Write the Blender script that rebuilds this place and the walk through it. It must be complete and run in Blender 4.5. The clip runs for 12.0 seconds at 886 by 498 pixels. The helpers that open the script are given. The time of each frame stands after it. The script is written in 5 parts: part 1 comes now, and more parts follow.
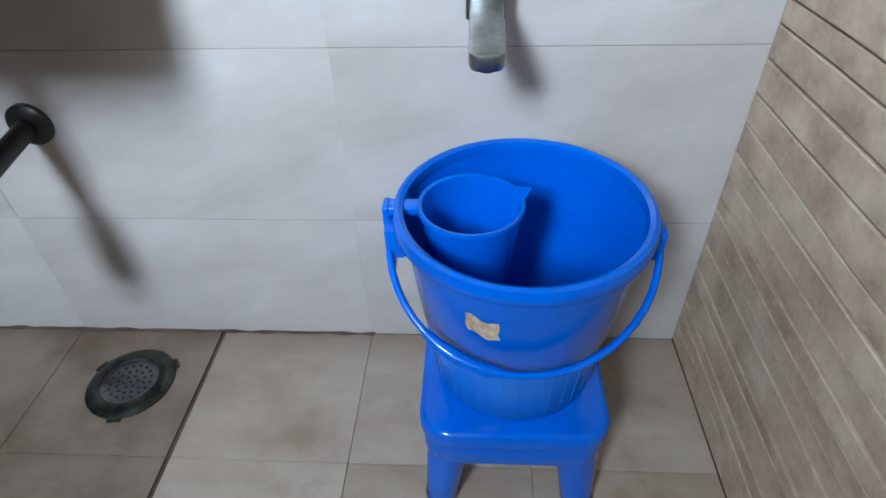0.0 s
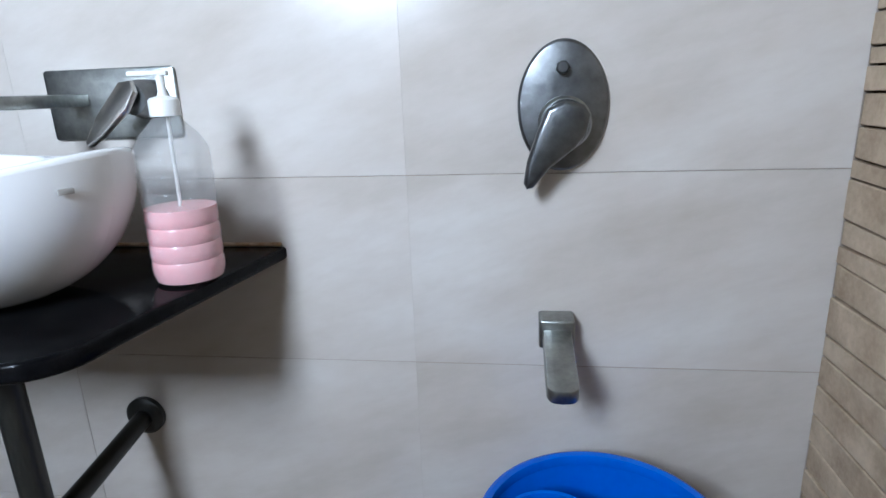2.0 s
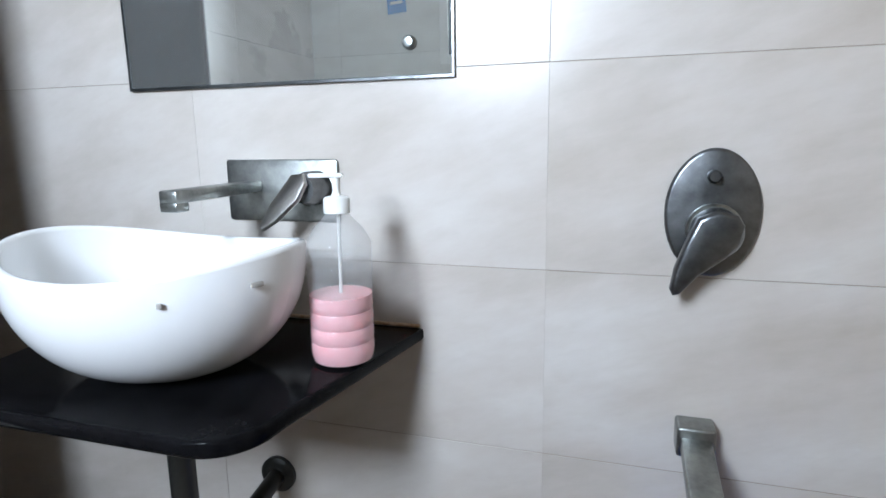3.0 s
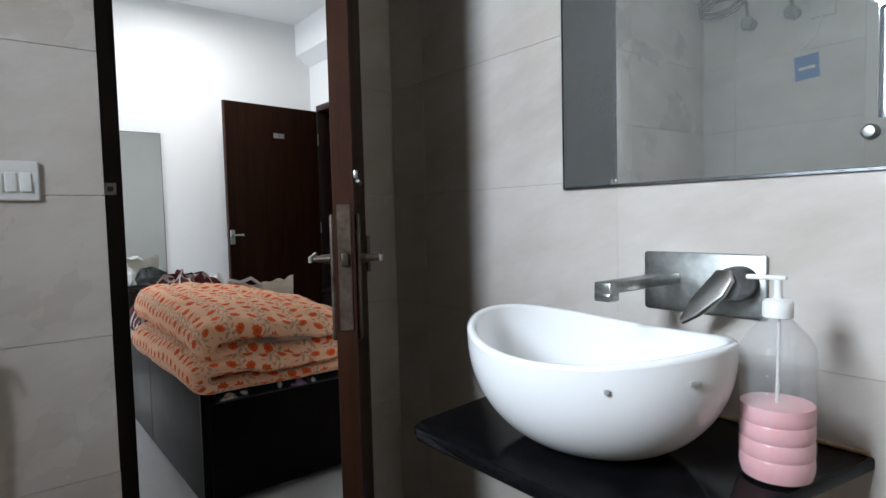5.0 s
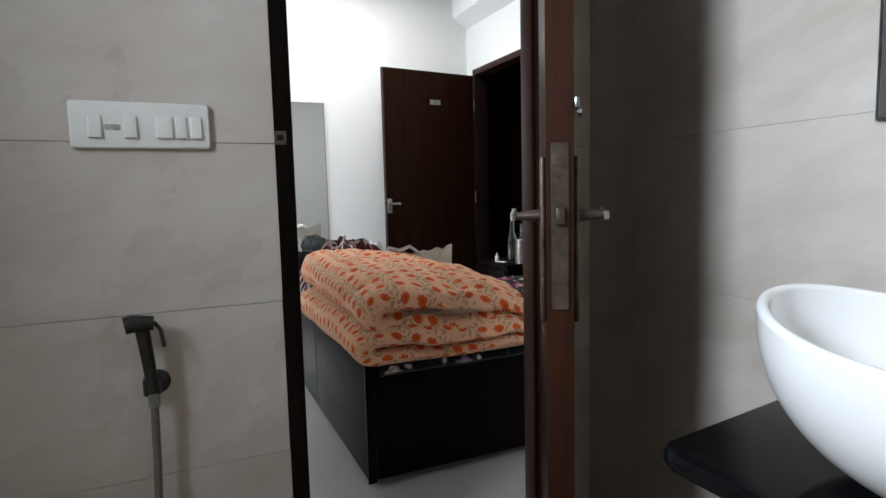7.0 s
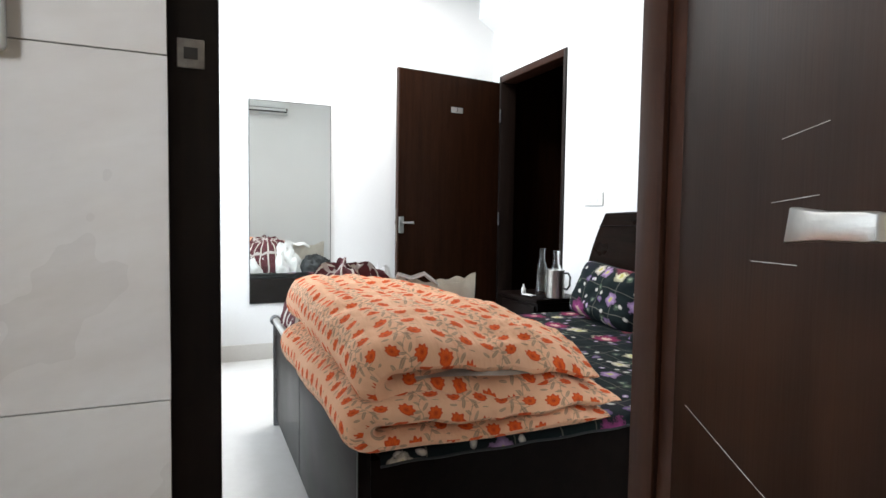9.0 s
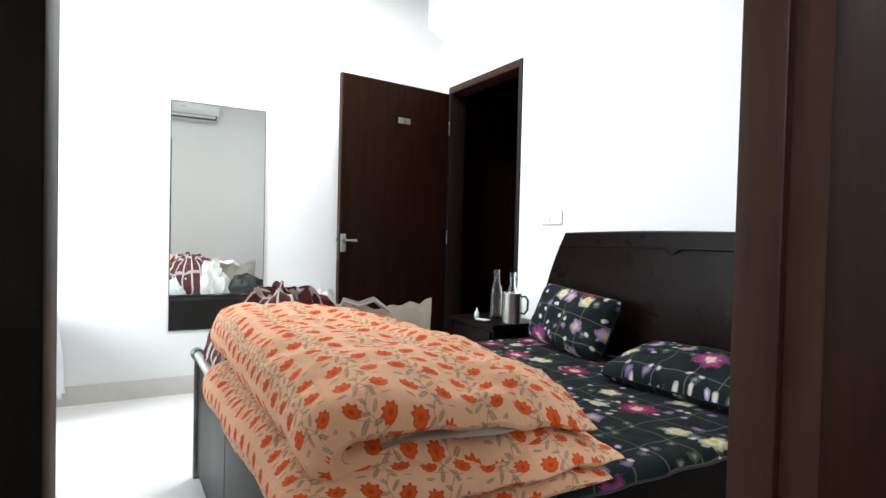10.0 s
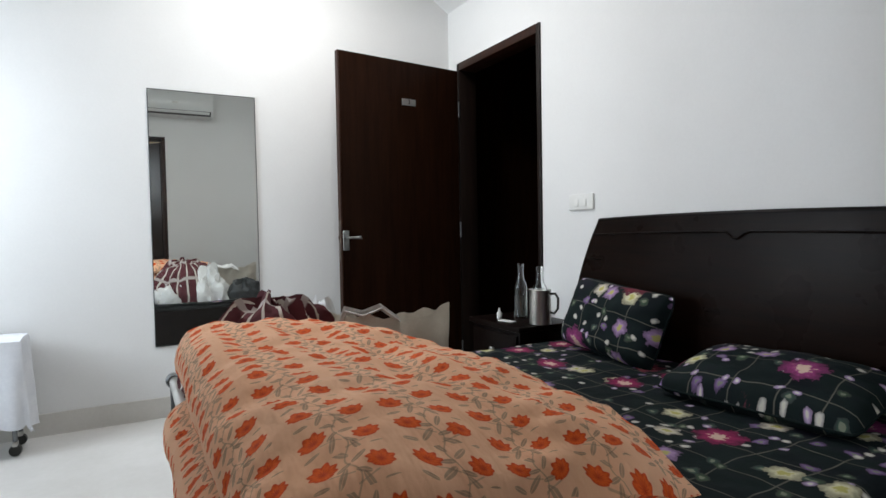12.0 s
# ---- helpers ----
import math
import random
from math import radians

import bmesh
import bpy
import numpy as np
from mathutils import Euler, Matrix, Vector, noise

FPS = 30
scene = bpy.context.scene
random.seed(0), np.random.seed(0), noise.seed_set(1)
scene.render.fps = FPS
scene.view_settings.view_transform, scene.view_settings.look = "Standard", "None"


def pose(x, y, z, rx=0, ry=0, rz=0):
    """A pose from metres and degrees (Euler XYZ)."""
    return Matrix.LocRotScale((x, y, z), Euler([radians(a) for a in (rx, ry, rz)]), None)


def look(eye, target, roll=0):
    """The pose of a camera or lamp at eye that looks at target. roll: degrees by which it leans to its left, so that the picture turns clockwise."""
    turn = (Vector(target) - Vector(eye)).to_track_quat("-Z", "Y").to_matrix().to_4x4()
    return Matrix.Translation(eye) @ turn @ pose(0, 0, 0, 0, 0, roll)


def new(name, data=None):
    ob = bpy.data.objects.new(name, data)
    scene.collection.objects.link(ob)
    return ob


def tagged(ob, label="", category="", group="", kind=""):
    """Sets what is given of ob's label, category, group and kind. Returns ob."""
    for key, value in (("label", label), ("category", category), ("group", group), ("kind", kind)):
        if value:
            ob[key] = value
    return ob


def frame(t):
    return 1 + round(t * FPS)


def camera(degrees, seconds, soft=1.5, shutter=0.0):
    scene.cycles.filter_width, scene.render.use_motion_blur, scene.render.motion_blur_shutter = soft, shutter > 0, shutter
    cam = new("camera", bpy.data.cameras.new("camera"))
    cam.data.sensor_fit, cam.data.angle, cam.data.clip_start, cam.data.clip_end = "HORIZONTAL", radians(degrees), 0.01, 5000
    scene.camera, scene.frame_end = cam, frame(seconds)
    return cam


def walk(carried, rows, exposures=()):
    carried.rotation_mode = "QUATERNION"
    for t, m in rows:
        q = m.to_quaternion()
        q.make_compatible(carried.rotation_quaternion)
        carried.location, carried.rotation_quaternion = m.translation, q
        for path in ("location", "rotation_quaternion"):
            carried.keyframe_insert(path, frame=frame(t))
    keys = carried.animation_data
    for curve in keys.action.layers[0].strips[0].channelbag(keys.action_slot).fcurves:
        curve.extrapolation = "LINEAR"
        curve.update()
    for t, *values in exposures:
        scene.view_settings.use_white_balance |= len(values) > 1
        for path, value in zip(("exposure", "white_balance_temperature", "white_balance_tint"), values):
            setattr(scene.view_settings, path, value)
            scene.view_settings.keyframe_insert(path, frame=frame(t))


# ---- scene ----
cam = camera(75.2, 12.0)
PATH = [
    (0, (-0.002, 0.123, 0.873), (-0.11, 1.656, -0.406), -2.0),
    (0.5, (-0.009, 0.121, 0.895), (-0.111, 1.72, -0.302), -1.8),
    (1, (-0.02, 0.117, 0.931), (-0.128, 1.811, -0.128), -2.0),
    (1.5, (-0.031, 0.104, 0.972), (-0.17, 1.917, 0.138), -2.4),
    (2, (-0.045, 0.084, 1.002), (-0.305, 1.991, 0.459), -2.1),
    (2.5, (-0.081, 0.07, 1.039), (-0.468, 1.983, 0.601), -1.2),
    (4.5, (-0.147, -0.002, 1.117), (-1.488, 1.477, 0.999), -0.9),
    (5, (-0.163, -0.031, 1.116), (-1.726, 1.212, 1.002), -1.4),
    (5.5, (-0.186, -0.043, 1.108), (-1.868, 1.025, 0.943), -1.4),
    (6, (-0.235, -0.037, 1.104), (-1.951, 0.979, 0.952), -0.5),
    (6.5, (-0.346, -0.021, 1.093), (-2.11, 0.91, 0.943), -0.6),
    (7, (-0.435, 0.006, 1.077), (-2.25, 0.823, 0.885), -1.4),
    (8.8, (-0.961, 0.154, 1.044), (-2.763, 1.015, 0.932), 1.1),
    (9, (-1.006, 0.19, 1.043), (-2.838, 0.985, 0.934), 0.8),
    (9.5, (-1.15, 0.214, 1.064), (-2.91, 1.161, 1.007), -2.0),
    (10, (-1.303, 0.239, 1.047), (-3.041, 1.239, 1.002), 1.4),
    (10.5, (-1.4, 0.326, 1.051), (-3.137, 1.316, 0.991), 0.3),
    (11, (-1.525, 0.364, 1.036), (-3.265, 1.348, 0.971), -0.6),
    (11.5, (-1.647, 0.378, 1.044), (-3.393, 1.351, 0.974), -0.7),
    (12, (-1.653, 0.414, 1.044), (-3.404, 1.378, 0.975), -1.0),
]
EXPOSURE = [(0, 0.28, 5650, 8), (0.5, 0.33, 5680, 8), (1.0, 0.2, 5720, 9), (1.5, -0.1, 5790, 9), (2.0, -0.22, 5800, 10), (2.5, -0.15, 5900, 10), (4.5, -0.27, 6200, 10), (5.0, -0.48, 6300, 10), (5.5, -0.65, 6400, 10), (7.0, -0.42, 6500, 10),
            (8.8, 0.3, 6500, 10), (9.5, 0.4, 6500, 10), (10.5, 0.35, 6500, 8), (11.0, 0.15, 6450, 8), (11.3, -0.26, 6500, 9), (11.5, -0.50, 6550, 10), (12, -0.60, 6560, 10)]
walk(cam, [(t, look(eye, target, roll)) for t, eye, target, roll in PATH], EXPOSURE)

# ---- light ----
world = bpy.data.worlds.new("sky")
scene.world = world
world.use_nodes = True
wn = world.node_tree
sky = wn.nodes.new("ShaderNodeTexSky")
sky.sky_type, sky.sun_disc = "NISHITA", False
sky.sun_elevation, sky.sun_rotation = radians(40), radians(200)
wn.nodes["Background"].inputs["Strength"].default_value = 0.12
wn.links.new(sky.outputs["Color"], wn.nodes["Background"].inputs["Color"])


def area_lamp(name, m, w, h, power, colour, spread=180):
    data = bpy.data.lights.new(name, "AREA")
    data.shape, data.size, data.size_y, data.energy, data.color = "RECTANGLE", w, h, power, colour
    data.spread = radians(spread)
    ob = new(name, data)
    ob.matrix_world = m
    return ob


# daylight through the bathroom window and the bedroom window, and the bedroom ceiling lamp
area_lamp("bathroom_window_light", look((-0.705, -0.950, 1.775), (-0.54, 1.0, 1.25)), 0.36, 0.60, 28.0, (0.80, 0.90, 1.0), 112)
area_lamp("bedroom_window_light", look((-4.45, -1.33, 1.60), (-5.05, 0.6, 1.3)), 0.9, 1.1, 37.0, (0.80, 0.90, 1.0), 125)
area_lamp("bedroom_lamp_light", pose(-4.25, 1.20, 2.80), 0.45, 0.45, 32.0, (0.98, 0.98, 0.98))

# ---- materials ----
class Nodes:
    """Short hand for building a material's node tree."""

    def __init__(self, name):
        self.mat = bpy.data.materials.new(name)
        self.mat.use_nodes = True
        self.t = self.mat.node_tree
        self.bsdf = self.t.nodes["Principled BSDF"]

    def put(self, socket, value):
        if isinstance(value, bpy.types.NodeSocket):
            self.t.links.new(value, socket)
        elif isinstance(value, tuple) and len(value) == 3 and socket.type == "RGBA":
            socket.default_value = (*value, 1)
        else:
            socket.default_value = value

    def math(self, op, a, b=0.0, c=0.0):
        n = self.t.nodes.new("ShaderNodeMath")
        n.operation = op
        for s, v in zip(n.inputs, (a, b, c)):
            self.put(s, v)
        return n.outputs[0]

    def vmath(self, op, a, b=(0, 0, 0)):
        n = self.t.nodes.new("ShaderNodeVectorMath")
        n.operation = op
        self.put(n.inputs[0], a)
        self.put(n.inputs[1], b)
        return n.outputs["Value"] if op in ("LENGTH", "DISTANCE", "DOT_PRODUCT") else n.outputs[0]

    def scale(self, v, s):
        return self.vmath("MULTIPLY", v, s if isinstance(s, tuple) else (s, s, s))

    def coords(self, kind="Object"):
        return self.t.nodes.new("ShaderNodeTexCoord").outputs[kind]

    def xyz(self, v):
        n = self.t.nodes.new("ShaderNodeSeparateXYZ")
        self.put(n.inputs[0], v)
        return n.outputs

    def join(self, x, y, z=0.0):
        n = self.t.nodes.new("ShaderNodeCombineXYZ")
        for s, v in zip(n.inputs, (x, y, z)):
            self.put(s, v)
        return n.outputs[0]

    def random(self):
        return self.t.nodes.new("ShaderNodeObjectInfo").outputs["Random"]

    def noise(self, v, s, detail=4.0, rough=0.55):
        n = self.t.nodes.new("ShaderNodeTexNoise")
        self.put(n.inputs["Vector"], v)
        n.inputs["Scale"].default_value, n.inputs["Detail"].default_value, n.inputs["Roughness"].default_value = s, detail, rough
        return n.outputs["Fac"]

    def voronoi(self, v, s, feature="F1", rand=1.0):
        n = self.t.nodes.new("ShaderNodeTexVoronoi")
        n.voronoi_dimensions, n.feature = "2D", feature
        self.put(n.inputs["Vector"], v)
        n.inputs["Scale"].default_value, n.inputs["Randomness"].default_value = s, rand
        return n.outputs

    def ramp(self, fac, stops, constant=False):
        n = self.t.nodes.new("ShaderNodeValToRGB")
        n.color_ramp.interpolation = "CONSTANT" if constant else "LINEAR"
        while len(n.color_ramp.elements) < len(stops):
            n.color_ramp.elements.new(0.5)
        for e, (p, c) in zip(n.color_ramp.elements, stops):
            e.position, e.color = p, (*c, 1)
        self.put(n.inputs[0], fac)
        return n.outputs[0]

    def band(self, v, lo, hi):
        n = self.t.nodes.new("ShaderNodeMapRange")
        n.interpolation_type = "SMOOTHSTEP"
        self.put(n.inputs["Value"], v)
        n.inputs["From Min"].default_value, n.inputs["From Max"].default_value = lo, hi
        return n.outputs[0]

    def mix(self, fac, a, b, blend="MIX"):
        n = self.t.nodes.new("ShaderNodeMix")
        n.data_type, n.blend_type = "RGBA", blend
        self.put(n.inputs["Factor"], fac)
        self.put(n.inputs[6], a)
        self.put(n.inputs[7], b)
        return n.outputs[2]

    def bump(self, height, strength, distance=0.01):
        n = self.t.nodes.new("ShaderNodeBump")
        n.inputs["Strength"].default_value, n.inputs["Distance"].default_value = strength, distance
        self.put(n.inputs["Height"], height)
        self.put(self.bsdf.inputs["Normal"], n.outputs[0])

    def done(self, colour, rough=0.5, metal=0.0, **more):
        self.put(self.bsdf.inputs["Base Color"], colour)
        self.put(self.bsdf.inputs["Roughness"], rough)
        self.put(self.bsdf.inputs["Metallic"], metal)
        for k, v in more.items():
            self.put(self.bsdf.inputs[k.replace("_", " ")], v)
        return self.mat


def plain(name, c1, c2, rough=0.5, metal=0.0, coarse=3.0, fine=60.0, bump=0.1, stretch=(1, 1, 1), dist=0.002, **more):
    """Two scales of variation between two colours, with fine relief."""
    n = Nodes(name)
    v = n.scale(n.vmath("ADD", n.coords(), n.scale(n.join(n.random(), n.random(), n.random()), 3.0)), stretch)
    a, b = n.noise(v, coarse, 5), n.noise(v, fine, 3)
    f = n.math("ADD", n.math("MULTIPLY", a, 0.75), n.math("MULTIPLY", b, 0.25))
    n.bump(n.math("ADD", b, n.math("MULTIPLY", a, 0.5)), bump, dist)
    r = n.math("ADD", rough - 0.06, n.math("MULTIPLY", a, 0.12))
    return n.done(n.ramp(f, ((0.3, c1), (0.7, c2))), r, metal, **more)


def wide(c, mid):
    """A colour twice as far from the middle one."""
    return tuple(min(0.92, max(0.02, m + 2.1 * (a - m))) for a, m in zip(c, mid))


def tile_material(name, c1, c2, c3, rough, axis):
    """Glazed stone-look tile, streaked along one axis, with its own shade per tile and faint stains."""
    n = Nodes(name)
    rnd = n.random()
    v = n.vmath("ADD", n.coords(), n.scale(n.join(rnd, n.math("MULTIPLY", rnd, 1.7), n.math("MULTIPLY", rnd, 1.3)), 3.0))
    if axis != "f":                                      # the figure runs slightly uphill
        c = n.xyz(v)
        v = n.join(c[0], c[1], n.math("SUBTRACT", c[2], n.math("MULTIPLY", c[0 if axis == "x" else 1], 0.28)))
    st = {"x": (1.7, 4.0, 4.6), "y": (4.0, 1.7, 4.6), "f": (2.0, 4.0, 1.0)}[axis]
    streak = n.noise(n.scale(v, st), 1.6, 7, 0.62)
    cloud = n.noise(v, 4.0, 4)
    fine = n.noise(n.scale(v, st), 14.0, 2)
    col = n.ramp(n.math("ADD", n.math("MULTIPLY", streak, 0.7), n.math("MULTIPLY", cloud, 0.3)), ((0.14, wide(c1, c2)), (0.50, c2), (0.88, wide(c3, c2))))
    col = n.mix(n.math("MULTIPLY", n.band(fine, 0.35, 0.95), 0.26), col, c1)
    col = n.mix(n.math("MULTIPLY", n.math("SUBTRACT", rnd, 0.5), 0.16), col, (0.95, 0.93, 0.9))
    if axis == "f":
        world_v = n.t.nodes.new("ShaderNodeNewGeometry").outputs["Position"]
        stain = n.band(n.noise(world_v, 5.5, 6, 0.65), 0.52, 0.72)
        col = n.mix(n.math("MULTIPLY", stain, 0.45), col, (0.18, 0.11, 0.065))
        # grime and painted shade over the drain's sloping slab, up to the open groove
        c = n.xyz(n.vmath("ADD", world_v, n.scale(n.join(n.noise(world_v, 5.0, 5), n.noise(world_v, 3.3, 4), 0.0), 0.10)))
        wash = n.math("ADD", 0.46, n.math("MULTIPLY", n.band(n.noise(world_v, 7.0, 5), 0.35, 0.7), 0.36))
        slab_side = n.math("LESS_THAN", n.xyz(world_v)[0], -0.511)
        col = n.mix(n.math("MULTIPLY", n.math("MULTIPLY", slab_side, wash), n.band(c[1], 0.15, 0.60)), col, (0.085, 0.056, 0.032))
        # the tiles also turn browner over the last centimetres before the north wall
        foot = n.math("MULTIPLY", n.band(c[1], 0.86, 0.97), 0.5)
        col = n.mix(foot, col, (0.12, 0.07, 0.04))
    else:
        world_v = n.t.nodes.new("ShaderNodeNewGeometry").outputs["Position"]
        col = n.mix(n.math("MULTIPLY", n.band(n.noise(n.scale(world_v, (1, 1, 1.8)), 3.2, 5, 0.6), 0.15, 0.85), 0.34), col, (0.40, 0.33, 0.26))
    n.bump(n.math("ADD", streak, n.math("MULTIPLY", fine, 0.3)), 0.12, 0.002)
    return n.done(col, n.math("ADD", rough, n.math("MULTIPLY", cloud, 0.08)), 0.0)


def wood_material(name, dark, light, rough, along="z", coat=0.04, spec=0.22):
    n = Nodes(name)
    v = n.coords()
    st = {"z": (14, 14, 1.1), "x": (1.1, 14, 14), "y": (14, 1.1, 14)}[along]
    g = n.noise(n.scale(v, st), 2.2, 8, 0.62)
    pores = n.noise(n.scale(v, tuple(6 * s for s in st)), 2.0, 2)
    scuff = n.noise(v, 3.0, 4)
    f = n.math("ADD", n.math("MULTIPLY", g, 0.8), n.math("MULTIPLY", pores, 0.2))
    col = n.ramp(f, ((0.32, dark), (0.68, light)))
    n.bump(pores, 0.15, 0.001)
    return n.done(col, n.math("ADD", rough - 0.08, n.math("MULTIPLY", scuff, 0.2)), 0.0, Coat_Weight=coat, Coat_Roughness=0.25, Specular_IOR_Level=spec)


M_NTILE = tile_material("wall_tile_stone_look", (0.43, 0.385, 0.335), (0.545, 0.505, 0.465), (0.63, 0.605, 0.57), 0.21, "x")
M_WTILE = tile_material("wall_tile_stone_look_side", (0.43, 0.385, 0.335), (0.545, 0.505, 0.465), (0.63, 0.605, 0.57), 0.24, "y")
M_STILE = tile_material("wall_tile_pale_gloss", (0.72, 0.73, 0.70), (0.79, 0.80, 0.77), (0.84, 0.85, 0.82), 0.14, "x")
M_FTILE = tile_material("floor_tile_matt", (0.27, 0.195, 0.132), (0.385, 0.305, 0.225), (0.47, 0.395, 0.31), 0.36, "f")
M_GROUT = plain("cement_grout", (0.24, 0.19, 0.145), (0.42, 0.36, 0.31), 0.85, coarse=9)
M_FGROUT = plain("dirty_floor_grout", (0.05, 0.028, 0.016), (0.15, 0.10, 0.068), 0.85, coarse=9)
M_CLAD = plain("ribbed_cladding_tile", (0.30, 0.205, 0.125), (0.67, 0.535, 0.385), 0.44, coarse=5.5, fine=46, bump=0.3, stretch=(1, 2.2, 2.5), dist=0.003)
M_CLADJ = plain("cladding_joint", (0.06, 0.035, 0.022), (0.12, 0.075, 0.045), 0.8)
M_PAINT = plain("white_wall_paint", (0.74, 0.74, 0.73), (0.80, 0.80, 0.79), 0.55, coarse=1.4, fine=90, bump=0.08)
M_CEIL = plain("ceiling_paint", (0.76, 0.76, 0.75), (0.82, 0.82, 0.81), 0.7, coarse=1.4, fine=90, bump=0.05)
M_BFLOOR = plain("polished_vitrified_floor", (0.60, 0.59, 0.565), (0.70, 0.69, 0.67), 0.22, coarse=2.0, fine=30, bump=0.02)
M_SKIRT = plain("skirting_tile", (0.52, 0.50, 0.46), (0.62, 0.60, 0.56), 0.3)
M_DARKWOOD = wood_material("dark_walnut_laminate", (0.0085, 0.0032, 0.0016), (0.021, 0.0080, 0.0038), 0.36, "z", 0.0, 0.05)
M_REDWOOD = wood_material("red_brown_polished_wood", (0.016, 0.0056, 0.0030), (0.038, 0.0132, 0.0066), 0.38, "z", 0.02, 0.15)
M_FRAME = wood_material("dark_door_frame_wood", (0.006, 0.0035, 0.0028), (0.015, 0.0085, 0.006), 0.45, "z", 0.02, 0.2)
M_BEDWOOD = wood_material("dark_bed_laminate", (0.0028, 0.0016, 0.0013), (0.0075, 0.0040, 0.0032), 0.34, "x", 0.0, 0.08)
M_HEADWOOD = wood_material("glossy_brown_headboard_laminate", (0.0075, 0.0034, 0.0022), (0.020, 0.0086, 0.0052), 0.27, "x", 0.03, 0.13)
M_CHROME = plain("tarnished_chrome", (0.17, 0.18, 0.175), (0.44, 0.45, 0.43), 0.34, 1.0, coarse=16, fine=120, bump=0.1)
M_STEEL = plain("brushed_steel", (0.46, 0.45, 0.43), (0.66, 0.65, 0.62), 0.32, 1.0, coarse=10, fine=200, bump=0.08)
M_DRAIN = plain("grimy_tarnished_steel", (0.020, 0.022, 0.017), (0.11, 0.115, 0.095), 0.34, 0.9, coarse=22, fine=110, bump=0.2)
M_GUN = plain("dull_smoked_chrome", (0.10, 0.105, 0.11), (0.26, 0.27, 0.28), 0.30, 1.0, coarse=20, fine=90, bump=0.15)
M_BLUE = plain("blue_plastic", (0.001, 0.092, 0.50), (0.003, 0.130, 0.64), 0.20, coarse=4, fine=70, bump=0.06, Subsurface_Weight=0.0)
# Paler, rougher copy of the blue: light through the bucket's wall put into colour.
M_BLUELIT = plain("blue_plastic_lit_through", (0.012, 0.13, 0.56), (0.022, 0.18, 0.68), 0.36, coarse=4, fine=70, bump=0.08)
M_GRANITE = plain("black_granite", (0.002, 0.002, 0.0025), (0.008, 0.008, 0.009), 0.12, coarse=40, fine=260, bump=0.02, Specular_IOR_Level=0.06)
M_CERAMIC = plain("white_ceramic", (0.84, 0.84, 0.84), (0.88, 0.88, 0.88), 0.08, coarse=3, fine=20, bump=0.01)
M_BLACKPL = plain("black_plastic", (0.008, 0.008, 0.007), (0.022, 0.022, 0.019), 0.35, coarse=8)
M_WHITEPL = plain("white_plastic", (0.72, 0.72, 0.69), (0.80, 0.80, 0.78), 0.30, coarse=5, bump=0.02)
M_SLATE = plain("slate_blue_paint", (0.03, 0.04, 0.07), (0.07, 0.085, 0.13), 0.4, coarse=9)
M_DARK = plain("dark_grey", (0.02, 0.02, 0.02), (0.05, 0.05, 0.05), 0.5)
M_WORN = plain("worn_brown_steel", (0.030, 0.018, 0.012), (0.125, 0.098, 0.076), 0.42, 0.6, coarse=26, fine=140, bump=0.2)
M_MARK = plain("grey_scuff", (0.24, 0.225, 0.205), (0.48, 0.455, 0.425), 0.6, coarse=60)
M_STICKER = plain("torn_paper_label", (0.30, 0.16, 0.06), (0.62, 0.52, 0.40), 0.7, coarse=90, fine=200)


def glass_material(name, colour=(1, 1, 1), rough=0.0, ior=1.45):
    n = Nodes(name)
    return n.done(colour, rough, 0.0, Transmission_Weight=1.0, IOR=ior)


M_GLASS = glass_material("clear_glass", (0.96, 0.98, 0.97), 0.01)


def film_material(name):
    """Thin clear plastic: mostly see-through, with a sharp gloss and a little milkiness."""
    n = Nodes(name)
    n.done((0.80, 0.82, 0.82), 0.07, 0.0)
    see = n.t.nodes.new("ShaderNodeBsdfTransparent")
    see.inputs["Color"].default_value = (0.96, 0.96, 0.96, 1)
    mix = n.t.nodes.new("ShaderNodeMixShader")
    mix.inputs[0].default_value = 0.10
    n.t.links.new(see.outputs[0], mix.inputs[1])
    n.t.links.new(n.bsdf.outputs[0], mix.inputs[2])
    n.t.links.new(mix.outputs[0], n.t.nodes["Material Output"].inputs["Surface"])
    return n.mat


def mirror_material(name, dust):
    """Silvered glass under a thin uneven film of dust and dried water."""
    n = Nodes(name)
    v = n.coords()
    film = n.math("MULTIPLY", n.math("ADD", 0.25, n.math("MULTIPLY", n.noise(v, 2.2, 3), 0.75)), dust)
    return n.done((0.90, 0.93, 0.905), 0.012, n.math("SUBTRACT", 1.0, film))


M_CLEAR = film_material("clear_bottle_plastic")
M_MIRROR = mirror_material("dusty_mirror_silver", 0.15)
M_CLEANMIRROR = mirror_material("mirror_silver", 0.02)
M_PINK = plain("pink_liquid_soap", (0.92, 0.40, 0.43), (0.94, 0.52, 0.55), 0.25, coarse=6, Subsurface_Weight=0.35, Subsurface_Radius=(0.02, 0.008, 0.008), bump=0.0)


